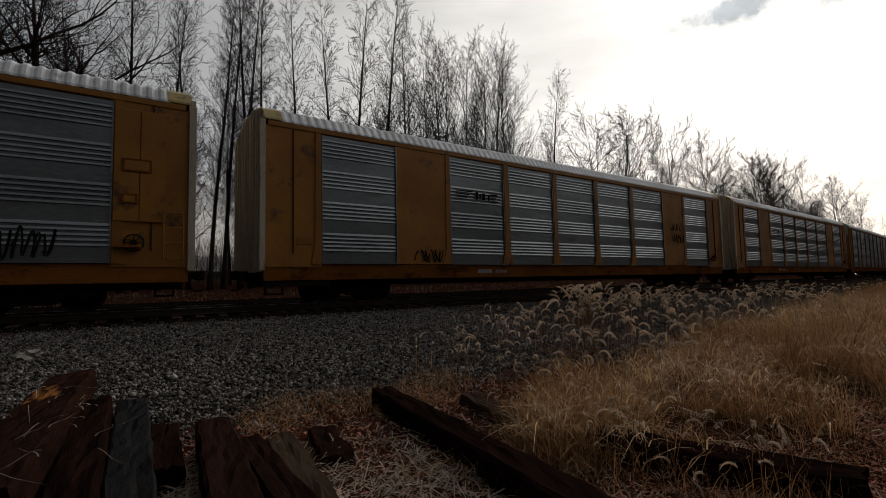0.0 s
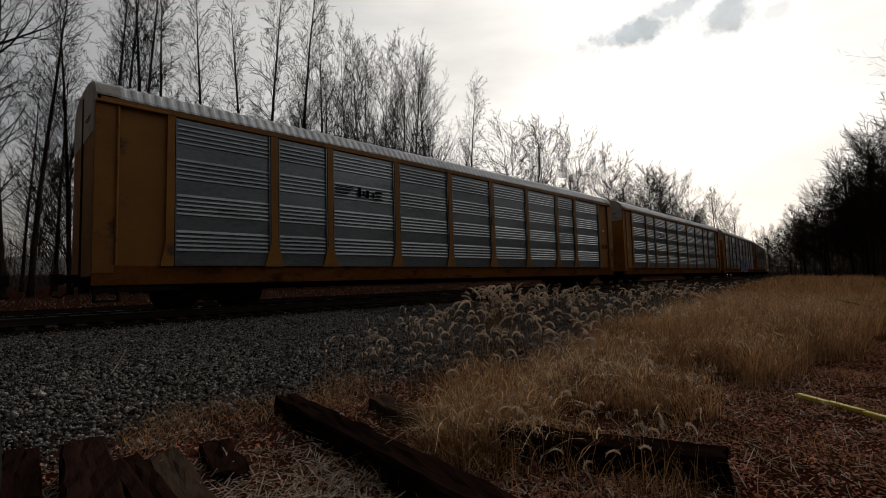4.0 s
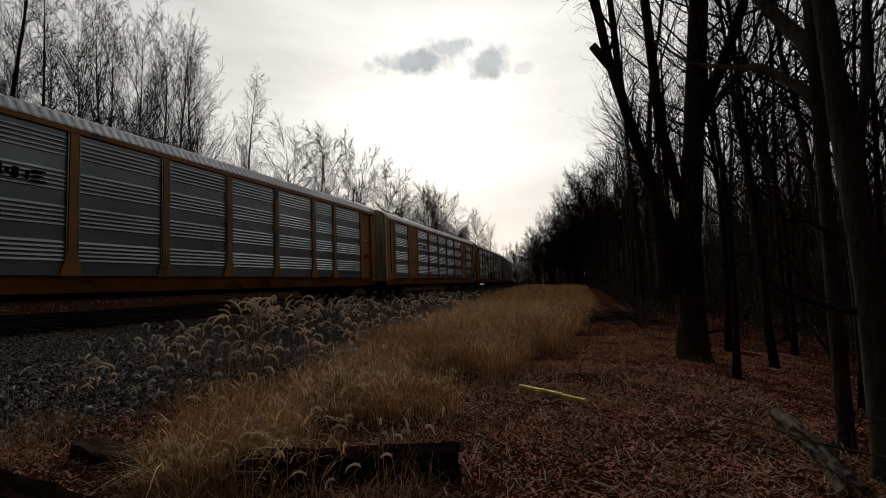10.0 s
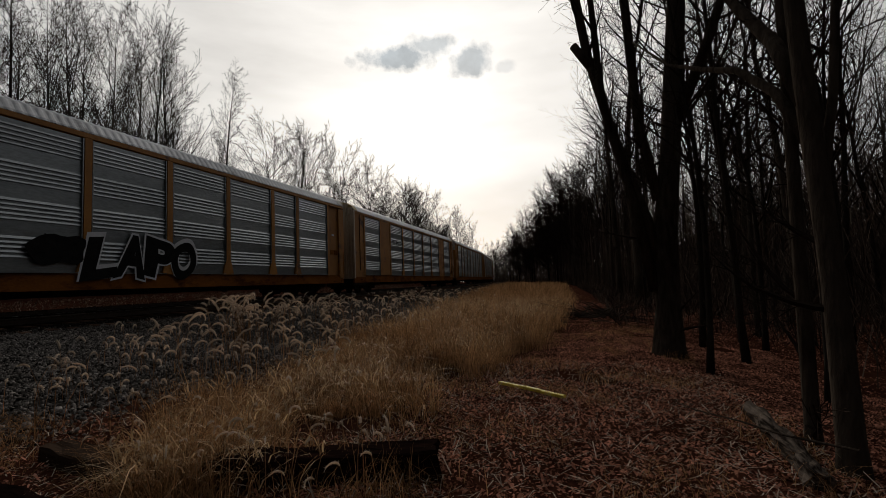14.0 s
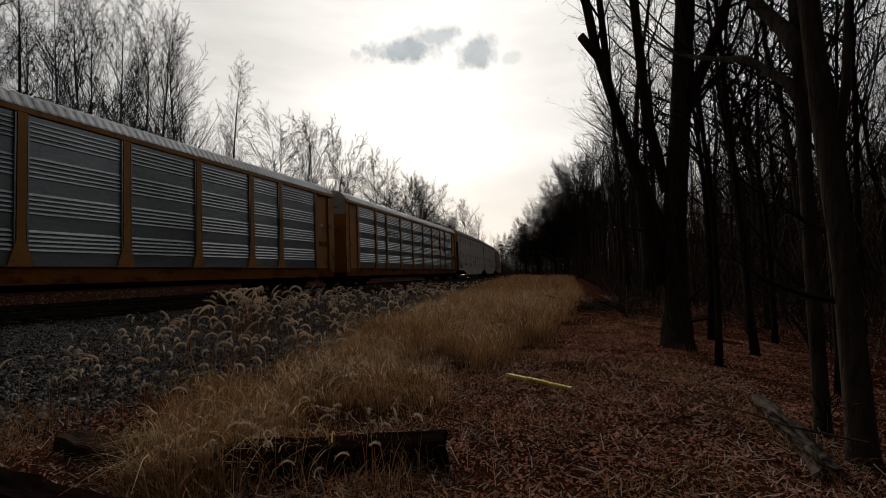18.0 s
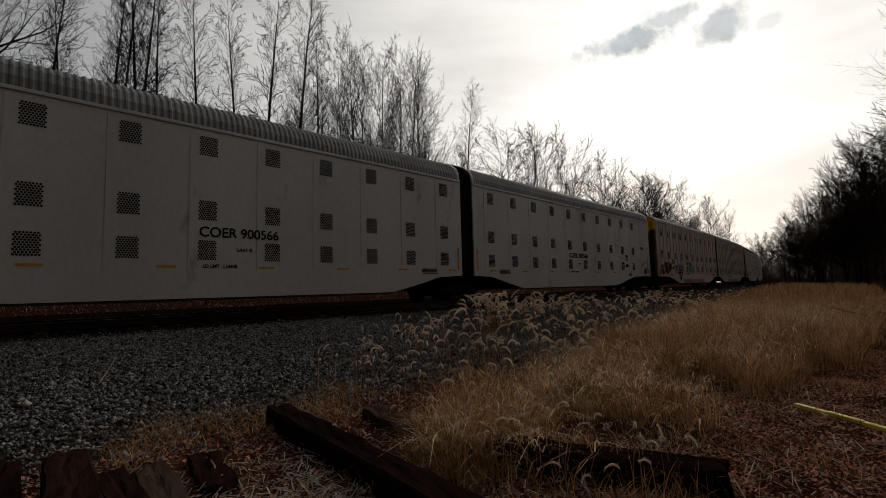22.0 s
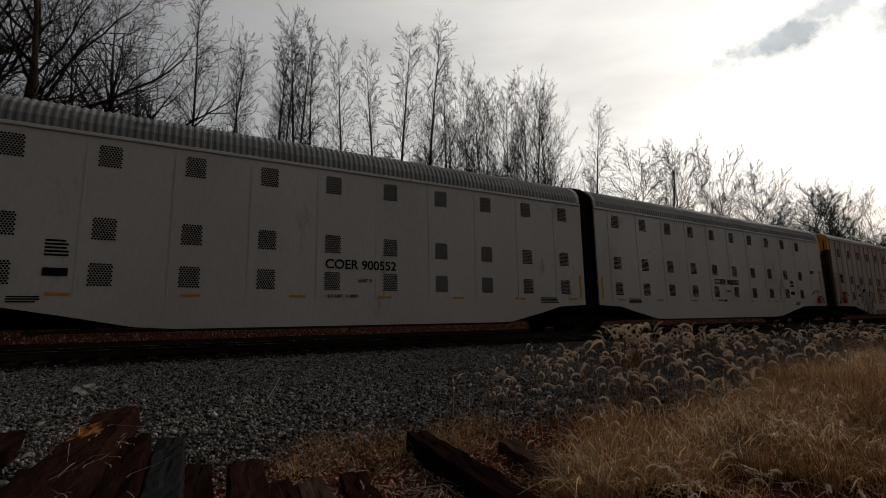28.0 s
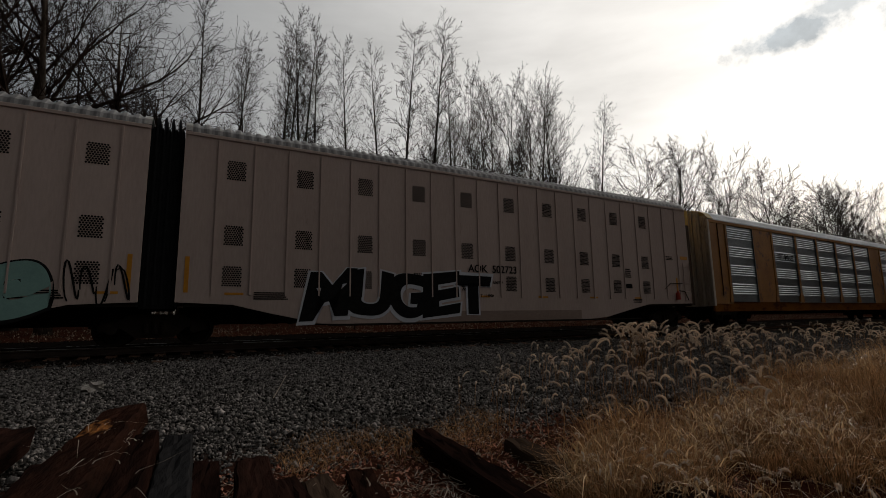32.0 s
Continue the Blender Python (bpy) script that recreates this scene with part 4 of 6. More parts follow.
TYPE_B = ([(2.2, 4.73), (4.99, 6.64), (6.87, 9.45), (9.71, 12.28), (12.53, 15.04), (15.3, 17.8), (18.04, 20.58), (20.84, 22.49), (22.75, 25.43)], [], 0.5, 27.23, False)
# the cars from the train's front: type, and the s of the leading coupler line at 0 s
CARS = (("A", -25.69), ("A", 2.66), ("A", 31.18), ("B", 60.05), ("B", 88.5), ("B", 117.01), ("B", 145.35), ("A", 173.24), ("B", 202.0), ("A", 229.65), ("B", 258.43), ("B", 286.48), ("A", 488.1), ("B", 516.8))
# free end of the first unit of each articulated pair
PAIRS = (("round", 315.28, "COER 900566"), ("ribbed", 358.73, "AOK  502731"), ("round", 402.17, "COER 900552"), ("ribbed", 445.62, "AOK  502723"))
TRAIN = []


def build_train():
    """Cars from the front of the train to its tail; each is kept with its middle's s at 0 s."""
    half = CAR / 2
    first = {
        "A": yellow_car(*TYPE_A, "yellow autorack with galvanized side panels and two plain panels"),
        "B": yellow_car(*TYPE_B, "yellow autorack with galvanized panels and yellow posts"),
    }
    # copies are made before anything is sprayed on
    used, made = set(), []
    for kind, _ in CARS:
        made.append(first[kind] if kind not in used else copy_thing(first[kind], pose(0, 0, 0)))
        used.add(kind)
    for car, (kind, s) in zip(made, CARS):
        TRAIN.append((car, s + half, half - 4.0))
        emblem(car, (7.55 if kind == "A" else 6.95) - half)
    # a board with card frames on the first car's end bay
    board = part("end_board", Build().box(25.93 - half, 26.43 - half, -1.60, -1.546, 2.13, 4.84, 0.01).box(26.45 - half, 26.96 - half, -1.60, -1.546, 2.13, 4.84, 0.01), yellow_paint, made[0], "raised yellow board in two leaves")
    for x, z, w, h in ((26.08, 3.32, 0.6, 0.32), (26.08, 2.55, 0.32, 0.24)):
        part("card_frame", Build().box(x - half, x + w - half, -1.625, -1.60, z, z + h, 0.008), sill_paint, board)
        part("card", Build().box(x + 0.05 - half, x + w - 0.05 - half, -1.63, -1.625, z + 0.05, z + h - 0.05), yellow_paint, board)
    for k, number in ((1, "692944"), (2, "692939")):
        stencil(number, 0.2, graffiti_grey, made[k], pose(9.35 - half, -1.534, 0.82), "pale grey numerals on the sill")
        bars(made[k], 8.5 - half, 0.84, 0.7, 1, 0.13, graffiti_grey, -1.532, 2)
    scrawl(made[0], 24.0 - half, 1.15, 0.9, 0.75, ink, 3, 5, -1.578)
    scrawl(made[1], 5.75 - half, 1.2, 1.25, 0.45, ink, 4, 6, -1.575)
    scrawl(made[1], 21.75 - half, 2.95, 1.3, 0.5, ink, 8, 7, -1.575)
    scrawl(made[1], 21.85 - half, 2.35, 1.3, 0.55, ink, 9, 7, -1.575)
    bubble_letters(made[5], 12.4 - half, 0.8, 6.3, 1.40, "CWHER", purple_spray, pale_spray, -1.60, "purple graffiti with pale outlines", glass_blue)
    bubble_letters(made[8], 12.36 - half, 1.02, 3.85, 1.28, "LAPO", ink, pale_spray, -1.60, "black graffiti with white outlines")
    spray(made[8], 11.0 - half, 1.3, 1.25, 0.95, 1, ink, ink, 10, -1.60, "black graffiti blot")
    # articulated cars
    base = {}
    for kind in ("round", "ribbed"):
        name = "white articulated autorack with a rounded grey roof" if kind == "round" else "grimy white ribbed articulated autorack with graffiti"
        base[kind] = (white_unit(kind, True, name), white_unit(kind, False, name))
    units = [base[kind] if k < 2 else tuple(copy_thing(u, pose(0, 0, 0)) for u in base[kind]) for k, (kind, _, _) in enumerate(PAIRS)]
    for (kind, s, text), two in zip(PAIRS, units):
        for trail, unit in enumerate(two):
            start, long = (s + LEAD + 0.75, TRAIL) if trail else (s, LEAD)
            TRAIN.append((unit, start + long / 2, long / 2 - 0.2))
            place = {("round", 0): -0.1, ("round", 1): -1.95, ("ribbed", 0): -2.3, ("ribbed", 1): -1.8}[(kind, trail)]
            stencil(text, 0.375 if kind == "round" else 0.36, ink, unit, pose(place, -1.592, 2.10), "black stencilled lettering")
            stencil("UNIT A" if trail else "UNIT B", 0.13, ink, unit, pose(place + 1.0, -1.592, 1.72))
            stencil("LD LMT  114900", 0.13, ink, unit, pose(place + 0.1, -1.592, 1.26))
            free = 1 if trail else -1
            bars(unit, free * 6.1 - 0.25, 2.45, 0.5, 5, 0.045, ink, -1.586, 3)
            part("data_plate", Build().box(free * 6.1 - 0.25, free * 6.1 + 0.2, -1.59, -1.584, 1.68, 1.86), ink, unit, "black data plate")
            bars(unit, free * 8.9 - 0.35, 3.12, 0.75, 3, 0.035, ink, -1.586, 4)
            bars(unit, free * 6.6 - 0.3, 1.20, 0.6, 3, 0.03, ink, -1.586, 6)
            bars(unit, -free * 8.2 - 0.3, 1.30, 0.9, 4, 0.03, ink, -1.586, 5)
    (a0, a1), (b0, b1) = units[1], units[3]
    e = LEAD / 2
    spray(a0, 1.75 - e, 1.3, 1.2, 1.0, 2, brown_spray, ink, 21, -1.592, "brown graffiti blots")
    spray(a0, 3.1 - e, 1.55, 0.5, 0.6, 1, brown_spray, ink, 22, -1.592, "brown graffiti blots")
    kite(a0, 5.32 - e, 0.68, 1.46, 1.4)
    bubble_letters(a0, 9.05 - e, 1.42, 1.4, 0.68, "WOR", glass_blue, ink, -1.592, "blue graffiti letters")
    spray(a1, -4.6, 1.0, 2.6, 0.6, 3, mint_spray, ink, 14, -1.592)
    scrawl(b0, 3.1 - e, 0.95, 1.6, 1.0, pale_spray, 15, 5, -1.592)
    bubble_letters(b0, 4.7 - e, 0.62, 1.9, 1.5, "BRG", graffiti_grey, ink, -1.592, "pale grey graffiti letters with a black outline")
    angular_letters(b0, 9.97 - e, 0.92, 3.17, 1.32)
    bubble_letters(b0, 14.0 - e, 0.72, 4.65, 1.25, "Skae", mint_spray, ink, -1.592, "mint green graffiti letters")
    scrawl(b0, 18.95 - e, 0.95, 1.2, 0.95, ink, 20, 4, -1.592)
    bubble_letters(b1, 3.2 - TRAIL / 2, 0.62, 6.1, 1.38, "MUGET", ink, pale_spray, -1.592, "black block graffiti with a white edge")


def ribbon(line, width, y):
    """A sprayed stroke along points (x, z): one flat ribbon."""
    n = len(line)
    left, right = [], []
    for i in range(n):
        p, q = line[max(i - 1, 0)], line[min(i + 1, n - 1)]
        dx, dz = q[0] - p[0], q[1] - p[1]
        d = math.hypot(dx, dz) or 1
        w = width * (0.75 + 0.5 * math.sin(math.pi * (i + 0.5) / n)) / 2
        left.append((line[i][0] - dz / d * w, y, line[i][1] + dx / d * w))
        right.append((line[i][0] + dz / d * w, y, line[i][1] - dx / d * w))
    return Build().add(left + right, [(n + i, n + i + 1, i + 1, i) for i in range(n - 1)])


def scrawl(parent, x, z, w, h, mat, seed, letters, y):
    """A quick hand-sprayed tag: looping strokes, one part each."""
    rng = random.Random(seed)
    for k in range(letters):
        cx, cz = x + w * (k + 0.5) / letters, z + h / 2 + rng.uniform(-0.1, 0.1) * h
        a, turn, n = rng.uniform(0, 6.3), rng.choice((-1, 1)) * rng.uniform(3.5, 6.5), 15
        rx, rz = w / letters * rng.uniform(0.5, 0.75), h * rng.uniform(0.35, 0.5)
        line = [(cx + rx * math.cos(a + turn * i / n) * (1 - 0.4 * i / n), cz + rz * math.sin(a + 1.6 * turn * i / n) + 0.1 * h * i / n) for i in range(n + 1)]
        part("graffiti_stroke", ribbon(line, 0.036, y - 0.0006 * k), mat, parent, "hand-sprayed graffiti stroke" if k == 0 else "")


def glyph(text, size, fat, mat):
    curve = bpy.data.curves.new("letters", "FONT")
    curve.body, curve.size, curve.extrude, curve.offset = text, size, 0.0015, fat
    holder = bpy.data.objects.new("letters", curve)
    me = bpy.data.meshes.new_from_object(holder)
    bpy.data.objects.remove(holder)
    me.materials.clear()
    me.materials.append(mat)
    return me


def bubble_letters(parent, x, z, w, h, text, fill, line, y, label, halo=None):
    """Swollen, leaning letters side by side, each with its outline."""
    n = len(text)
    rng = random.Random(n + int(w * 10))
    if halo:
        ring = [(x + w / 2 + w * 0.56 * math.cos(t) * (1 + 0.06 * math.sin(5 * t)), z + h / 2 + h * 0.5 * math.sin(t)) for t in (2 * math.pi * k / 40 for k in range(40))]
        part("graffiti_ground", Build().plate(ring, y + 0.006, y + 0.008), halo, parent, "teal graffiti background")
    for k, c in enumerate(text):
        for name, mat, fat, off in (("graffiti_edge", line, 0.125, 0.0), ("graffiti_letter", fill, 0.075, 0.004)):
            me = glyph(c, 1.4, fat, mat)
            xs, ys = [v.co.x for v in me.vertices], [v.co.y for v in me.vertices]
            cx, cy = (min(xs) + max(xs)) / 2, (min(ys) + max(ys)) / 2
            grow_by = 1.0 if off else 1.10
            sx, sy = w / n * 1.12 * grow_by / (max(xs) - min(xs)), h * grow_by / (max(ys) - min(ys))
            for v in me.vertices:
                a, b = (v.co.x - cx) * sx, (v.co.y - cy) * sy
                v.co.x = a + 0.12 * b + 0.05 * h * math.sin(4.0 * b / h + k)
                v.co.y = b + 0.06 * h * math.sin(3.5 * a / (w / n) + 2 * k)
            part(name, me, mat, parent, label if k == 0 else "", at=pose(x + w * (k + 0.5) / n, y - off - 0.0008 * k, z + h / 2 + 0.04 * h * rng.uniform(-1, 1), 90, 0, 0))


def angular_letters(parent, x, z, w, h):
    """Straight-edged letters drawn as a white double line."""
    shapes = (((0.0, 0.0), (0.05, 0.45), (0.2, 0.0), (0.0, 0.0)), ((0.05, 0.95), (0.22, 1.0), (0.4, 0.0), (0.22, 0.02), (0.05, 0.95)), ((0.28, 0.75), (0.4, 1.0), (0.42, 0.62), (0.3, 0.55)),
              ((0.3, 0.6), (0.5, 0.6), (0.55, 0.3), (0.55, 0.0), (0.45, 0.05), (0.4, 0.35)), ((0.8, 0.95), (0.66, 1.0), (0.55, 0.85), (0.54, 0.55), (0.66, 0.2), (0.6, 0.0)), ((0.6, 0.0), (0.72, -0.06), (0.82, 0.2), (0.78, 0.6), (0.72, 0.85), (0.8, 0.95)),
              ((0.74, 1.0), (0.95, 1.0), (0.93, 0.7), (0.85, 0.62), (0.95, 0.4), (0.98, 0.0), (0.8, 0.02), (0.96, 0.38)))
    for k, line in enumerate(shapes):
        pts = []
        for (a, b), (c, d) in zip(line, line[1:]):
            pts += [(x + w * (a + (c - a) * t / 6), z + h * (b + (d - b) * t / 6)) for t in range(6)]
        pts.append((x + w * line[-1][0], z + h * line[-1][1]))
        part("graffiti_shade", ribbon(pts, 0.10, -1.590), ink, parent)
        part("graffiti_stroke", ribbon(pts, 0.06, -1.594 - 0.0005 * k), pale_spray, parent, "white outlined graffiti letters" if k == 0 else "")


def kite(parent, x, z, w, h):
    """A purple outlined figure over a downward point."""
    part("graffiti_fill", Build().plate([(x, z + 0.53 * h), (x + 0.55 * w, z), (x + w, z + 0.5 * h), (x + 0.95 * w, z + 0.85 * h), (x + 0.7 * w, z + h), (x + 0.2 * w, z + h), (x + 0.2 * w, z + 0.62 * h)], -1.594, -1.59), lilac_spray, parent, "purple graffiti figure")
    for line in (((0, 0.53), (0.55, 0), (1, 0.5)), ((0, 0.53), (0.5, 0.5), (0.55, 0)), ((0.5, 0.5), (1, 0.5)), ((0.2, 0.62), (0.2, 1.0), (0.3, 0.65), (0.6, 0.62)), ((0.6, 0.62), (0.7, 0.95), (0.95, 0.85), (0.85, 0.6), (0.65, 0.7)), ((0.55, 0.0), (0.8, 0.48))):
        pts = []
        for (a, b), (c, d) in zip(line, line[1:]):
            pts += [(x + w * (a + (c - a) * t / 5), z + h * (b + (d - b) * t / 5)) for t in range(6)]
        part("graffiti_stroke", ribbon(pts, 0.05, -1.597), ink, parent)


def emblem(car, x):
    """The owner's emblem as plain dark bars."""
    y = -1.577
    strokes = ((0.0, 0.75, 4.15, 4.19), (0.0, 0.6, 4.04, 4.08), (0.0, 0.5, 3.93, 3.97), (0.9, 1.02, 3.9, 4.2), (1.08, 1.16, 3.96, 4.12), (1.22, 1.36, 3.9, 4.16), (1.5, 1.58, 3.9, 4.12), (1.62, 1.95, 4.1, 4.16), (1.66, 1.9, 3.98, 4.03), (1.62, 1.98, 3.86, 3.91))
    for k, (x0, x1, z0, z1) in enumerate(strokes):
        part("emblem_bar", Build().box(x + x0, x + x1, y - 0.003, y, z0 - 0.36, z1 - 0.36), ink, car, "dark painted bar of an emblem" if k == 0 else "")


def car_pose(s, reach):
    """A car rides on the track by the two points reach metres before and behind its middle."""
    xa, ya, _ = on_track(s - reach)
    xb, yb, _ = on_track(s + reach)
    return pose((xa + xb) / 2, (ya + yb) / 2, RAIL_Z, 0, 0, math.degrees(math.atan2(yb - ya, xb - xa)))


def motions():
    for car, s0, reach in TRAIN:
        walk(car, [(k * 0.5, car_pose(s0 - SPEED * k * 0.5, reach)) for k in range(65)])


# ---- ballast stones ----
def spun(rng, n):
    """n random rotations."""
    q = rng.normal(size=(n, 4))
    q /= np.linalg.norm(q, axis=1)[:, None]
    w, x, y, z = q.T
    return np.stack([1 - 2 * (y * y + z * z), 2 * (x * y - z * w), 2 * (x * z + y * w), 2 * (x * y + z * w), 1 - 2 * (x * x + z * z), 2 * (y * z - x * w), 2 * (x * z - y * w), 2 * (y * z + x * w), 1 - 2 * (x * x + y * y)], 1).reshape(n, 3, 3)


def heights(xs, ys):
    return np.array([ground_z(x, y) for x, y in zip(xs, ys)])


def gravel_edge(x):
    """The u at which the stones give way to earth and grass."""
    return (10.3 if x < 1.5 else min(10.3, track_coords(x, left_edge(x))[1] + 0.2)) + 0.5 * noise.noise((x * 0.6, 3.1, 0))


def build_stones():
    rng = np.random.default_rng(3)
    cube = np.array([(x, y, z) for x in (-1, 1) for y in (-1, 1) for z in (-1, 1)], float)
    quads = np.array(((0, 1, 3, 2), (4, 6, 7, 5), (0, 4, 5, 1), (2, 3, 7, 6), (0, 2, 6, 4), (1, 5, 7, 3)))
    xs, us = [], []
    for x0, x1, u0, u1, n in ((-5, 9, 1.42, 10.8, 125000), (9, 24, 1.42, 10.4, 40000), (-9, -5, 1.42, 10, 4000), (-6, 24, -4.0, -1.2, 7000), (-6, 24, -0.66, 0.66, 7000), (-6, 24, 1.38, 2.0, 4000)):
        xs.append(rng.uniform(x0, x1, n))
        us.append(rng.uniform(u0, u1, n))
    xs, us = np.concatenate(xs), np.concatenate(us)
    keep = np.array([u < gravel_edge(x) + 0.5 * rng.normal() * 0.6 for x, u in zip(xs, us)])
    xs, us = xs[keep], us[keep]
    n = len(xs)
    xs, ys = np.array([on_track(a, b)[:2] for a, b in zip(xs, us)]).T
    size = rng.uniform(0.006, 0.0145, n) * np.where(rng.random(n) < 0.05, 1.6, 1.0)
    zs = heights(xs, ys) + size * rng.uniform(0.1, 0.9, n)
    flat = rng.uniform(0.3, 1.7, (n, 1, 3))
    v = cube[None] * rng.uniform(0.7, 1.1, (n, 8, 1)) * flat * size[:, None, None]
    v = np.einsum("nij,nkj->nki", spun(rng, n), v) + np.stack([xs, ys, zs], 1)[:, None]
    # stones within about 2 m take the darker colour: grime and train shade
    for name, pick, mat, label in (("ballast_stones", us > 2.05 + 0.12 * rng.normal(size=n), stone, "loose grey crushed ballast stones beside the track"), ("track_ballast", None, stone_grimy_shaded, "oiled dark ballast between the rails, with train shade in its colour")):
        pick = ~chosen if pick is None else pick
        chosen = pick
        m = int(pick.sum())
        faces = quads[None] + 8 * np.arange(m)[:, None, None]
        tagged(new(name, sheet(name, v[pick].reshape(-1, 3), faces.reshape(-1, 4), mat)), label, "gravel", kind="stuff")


# ---- grass ----
def left_edge(x):
    """The y at which the tall grass ends towards the track."""
    return float(np.interp(x, (2.3, 2.8, 4.2, 6.4, 8.3, 10.3, 16, 23, 50, 120), (2.4, 2.95, 3.35, 3.5, 3.85, 4.1, 4.6, 5.3, 8.6, 15.8)))


def foxtail_line(x):
    """The line along the stones on which the foxtails stand."""
    return float(np.interp(x, (2.3, 2.8, 4.2, 6.6, 9, 12, 17, 45), (2.4, 3.1, 3.8, 5.0, 6.2, 7.3, 8.4, 10.0)))


def right_edge(x):
    return float(np.interp(x, (2.3, 3.2, 4.1, 5.9, 8.2, 15.8, 45, 88, 120), (2.2, 1.3, 0.95, 1.2, 0.4, -0.4, -0.4, 0.7, 4.0)))


def blade_sheet(rng, x, y, z, h, bend, width, twist, segs=3):
    """Tapered bent ribbons: arrays of verts and triangles."""
    n = len(x)
    ts = np.linspace(0, 1, segs + 1)
    dx, dy = np.cos(twist), np.sin(twist)
    lean = bend[:, None] * ts[None] ** 2
    px = x[:, None] + dx[:, None] * lean * h[:, None]
    py = y[:, None] + dy[:, None] * lean * h[:, None]
    pz = z[:, None] + h[:, None] * (ts[None] - 0.35 * lean * ts[None])
    face = rng.uniform(0, 2 * np.pi, n)
    wx, wy = np.cos(face) * width, np.sin(face) * width
    taper = 1 - ts ** 1.5 * 0.85
    a = np.stack([px + wx[:, None] * taper, py + wy[:, None] * taper, pz], -1)
    b = np.stack([px - wx[:, None] * taper, py - wy[:, None] * taper, pz], -1)
    v = np.stack([a, b], 2).reshape(n, -1, 3)
    quads = np.array([(2 * i, 2 * i + 1, 2 * i + 3, 2 * i + 2) for i in range(segs)])
    f = quads[None] + v.shape[1] * np.arange(n)[:, None, None]
    tip = np.stack([px[:, -1], py[:, -1], pz[:, -1]], -1)
    return v.reshape(-1, 3), f.reshape(-1, 4), tip


def scatter_grass(rng, n, x0, x1, bias=1.0):
    x = x0 + (x1 - x0) * rng.random(n) ** bias
    y = np.empty(n)
    keep = np.zeros(n, bool)
    for i in range(n):
        lo, hi = right_edge(x[i]), left_edge(x[i])
        t = rng.random()
        y[i] = lo + (hi - lo) * t
        clump = noise.noise((x[i] * 0.9, y[i] * 0.9, 2.0)) * 0.5 + noise.noise((x[i] * 3.2, y[i] * 3.2, 7.0)) * 0.5
        side = min(t, 1 - t) * (hi - lo)
        keep[i] = clump > -0.14 + 0.5 * max(0, 0.5 - side) and rng.random() < 0.35 + min(1, side)
    return x[keep], y[keep]


def grass_height(x, y):
    """Taller away from the camera and in the middle of the strip."""
    far = np.clip((np.hypot(x, y) - 3.2) / 7, 0, 1)
    return 0.38 + 0.34 * far


def build_grass():
    rng = np.random.default_rng(11)
    vs, fs, k = [], [], 0
    # tussocks: blades that fan out from many small crowns
    for n, per, x0, x1, bias, width in ((1500, 42, 2.4, 11.0, 0.9, 0.0029), (1500, 26, 10.5, 34.0, 1.2, 0.0048), (900, 14, 32.0, 110.0, 1.3, 0.018)):
        cx, cy = scatter_grass(rng, n, x0, x1, bias)
        m = len(cx)
        swell = np.array([1 + 0.55 * noise.noise((p * 0.7, q * 0.7, 12.0)) + 0.25 * noise.noise((p * 2.1, q * 2.1, 1.0)) for p, q in zip(cx, cy)])
        tall = np.repeat(rng.uniform(0.65, 1.2, m) * swell, per)
        x, y = np.repeat(cx, per), np.repeat(cy, per)
        m = len(x)
        a, r = rng.uniform(0, 6.283, m), np.abs(rng.normal(0, 0.11, m))
        x, y = x + r * np.cos(a), y + r * np.sin(a)
        h = grass_height(x, y) * tall * rng.uniform(0.4, 1.1, m)
        bend = np.clip(np.abs(rng.normal(0.15, 0.5, m)) + r, 0, 1.8)
        v, f, _ = blade_sheet(rng, x, y, heights(x, y) - 0.02, h, bend, width * rng.uniform(0.5, 1.5, m), a + rng.normal(0, 0.6, m))
        vs.append(v)
        fs.append(f + k)
        k += len(v)
    # broad curled dead leaves among the stems
    cx, cy = scatter_grass(rng, 15000, 2.4, 20.0, 1.2)
    m = len(cx)
    base = heights(cx, cy) + grass_height(cx, cy) * rng.uniform(0.1, 0.75, m)
    v, f, _ = blade_sheet(rng, cx, cy, base, rng.uniform(0.08, 0.24, m), rng.uniform(0.8, 2.6, m), rng.uniform(0.003, 0.0065, m), rng.uniform(0, 6.283, m), 3)
    tagged(new("curled_leaves", sheet("curled_leaves", v, f, pale_blade)), "pale curled dead leaves among the dry grass", "grass", kind="stuff")
    # low tufts over the earth and among the timbers
    m = 22000
    x, y = rng.uniform(1.2, 14, m), rng.uniform(-2.2, 2.6, m)
    keep = np.array([noise.noise((a * 1.3, b * 1.3, 9.0)) > 0.10 for a, b in zip(x, y)])
    x, y = x[keep], y[keep]
    m = len(x)
    v, f, _ = blade_sheet(rng, x, y, heights(x, y) - 0.01, rng.uniform(0.06, 0.26, m), rng.uniform(0.3, 1.4, m), np.full(m, 0.0022), rng.uniform(0, 6.283, m))
    vs.append(v)
    fs.append(f + k)
    k += len(v)
    # rank grass before and behind the edge timbers
    m = 2000
    t = rng.random(m)
    x, y = 2.72 + 0.5 * t + rng.normal(0, 0.2, m), 2.75 - 2.0 * t + rng.normal(0, 0.22, m)
    keep = np.array([noise.noise((a * 2.2, b * 2.2, 3.0)) > -0.05 for a, b in zip(x, y)])
    x, y = x[keep], y[keep]
    m = len(x)
    v, f, _ = blade_sheet(rng, x, y, heights(x, y) - 0.01, rng.uniform(0.08, 0.34, m), np.abs(rng.normal(0.3, 0.7, m)), np.full(m, 0.0028), rng.uniform(0, 6.283, m))
    vs.append(v)
    fs.append(f + k)
    k += len(v)
    # pale stubble beyond the track
    m = 16000
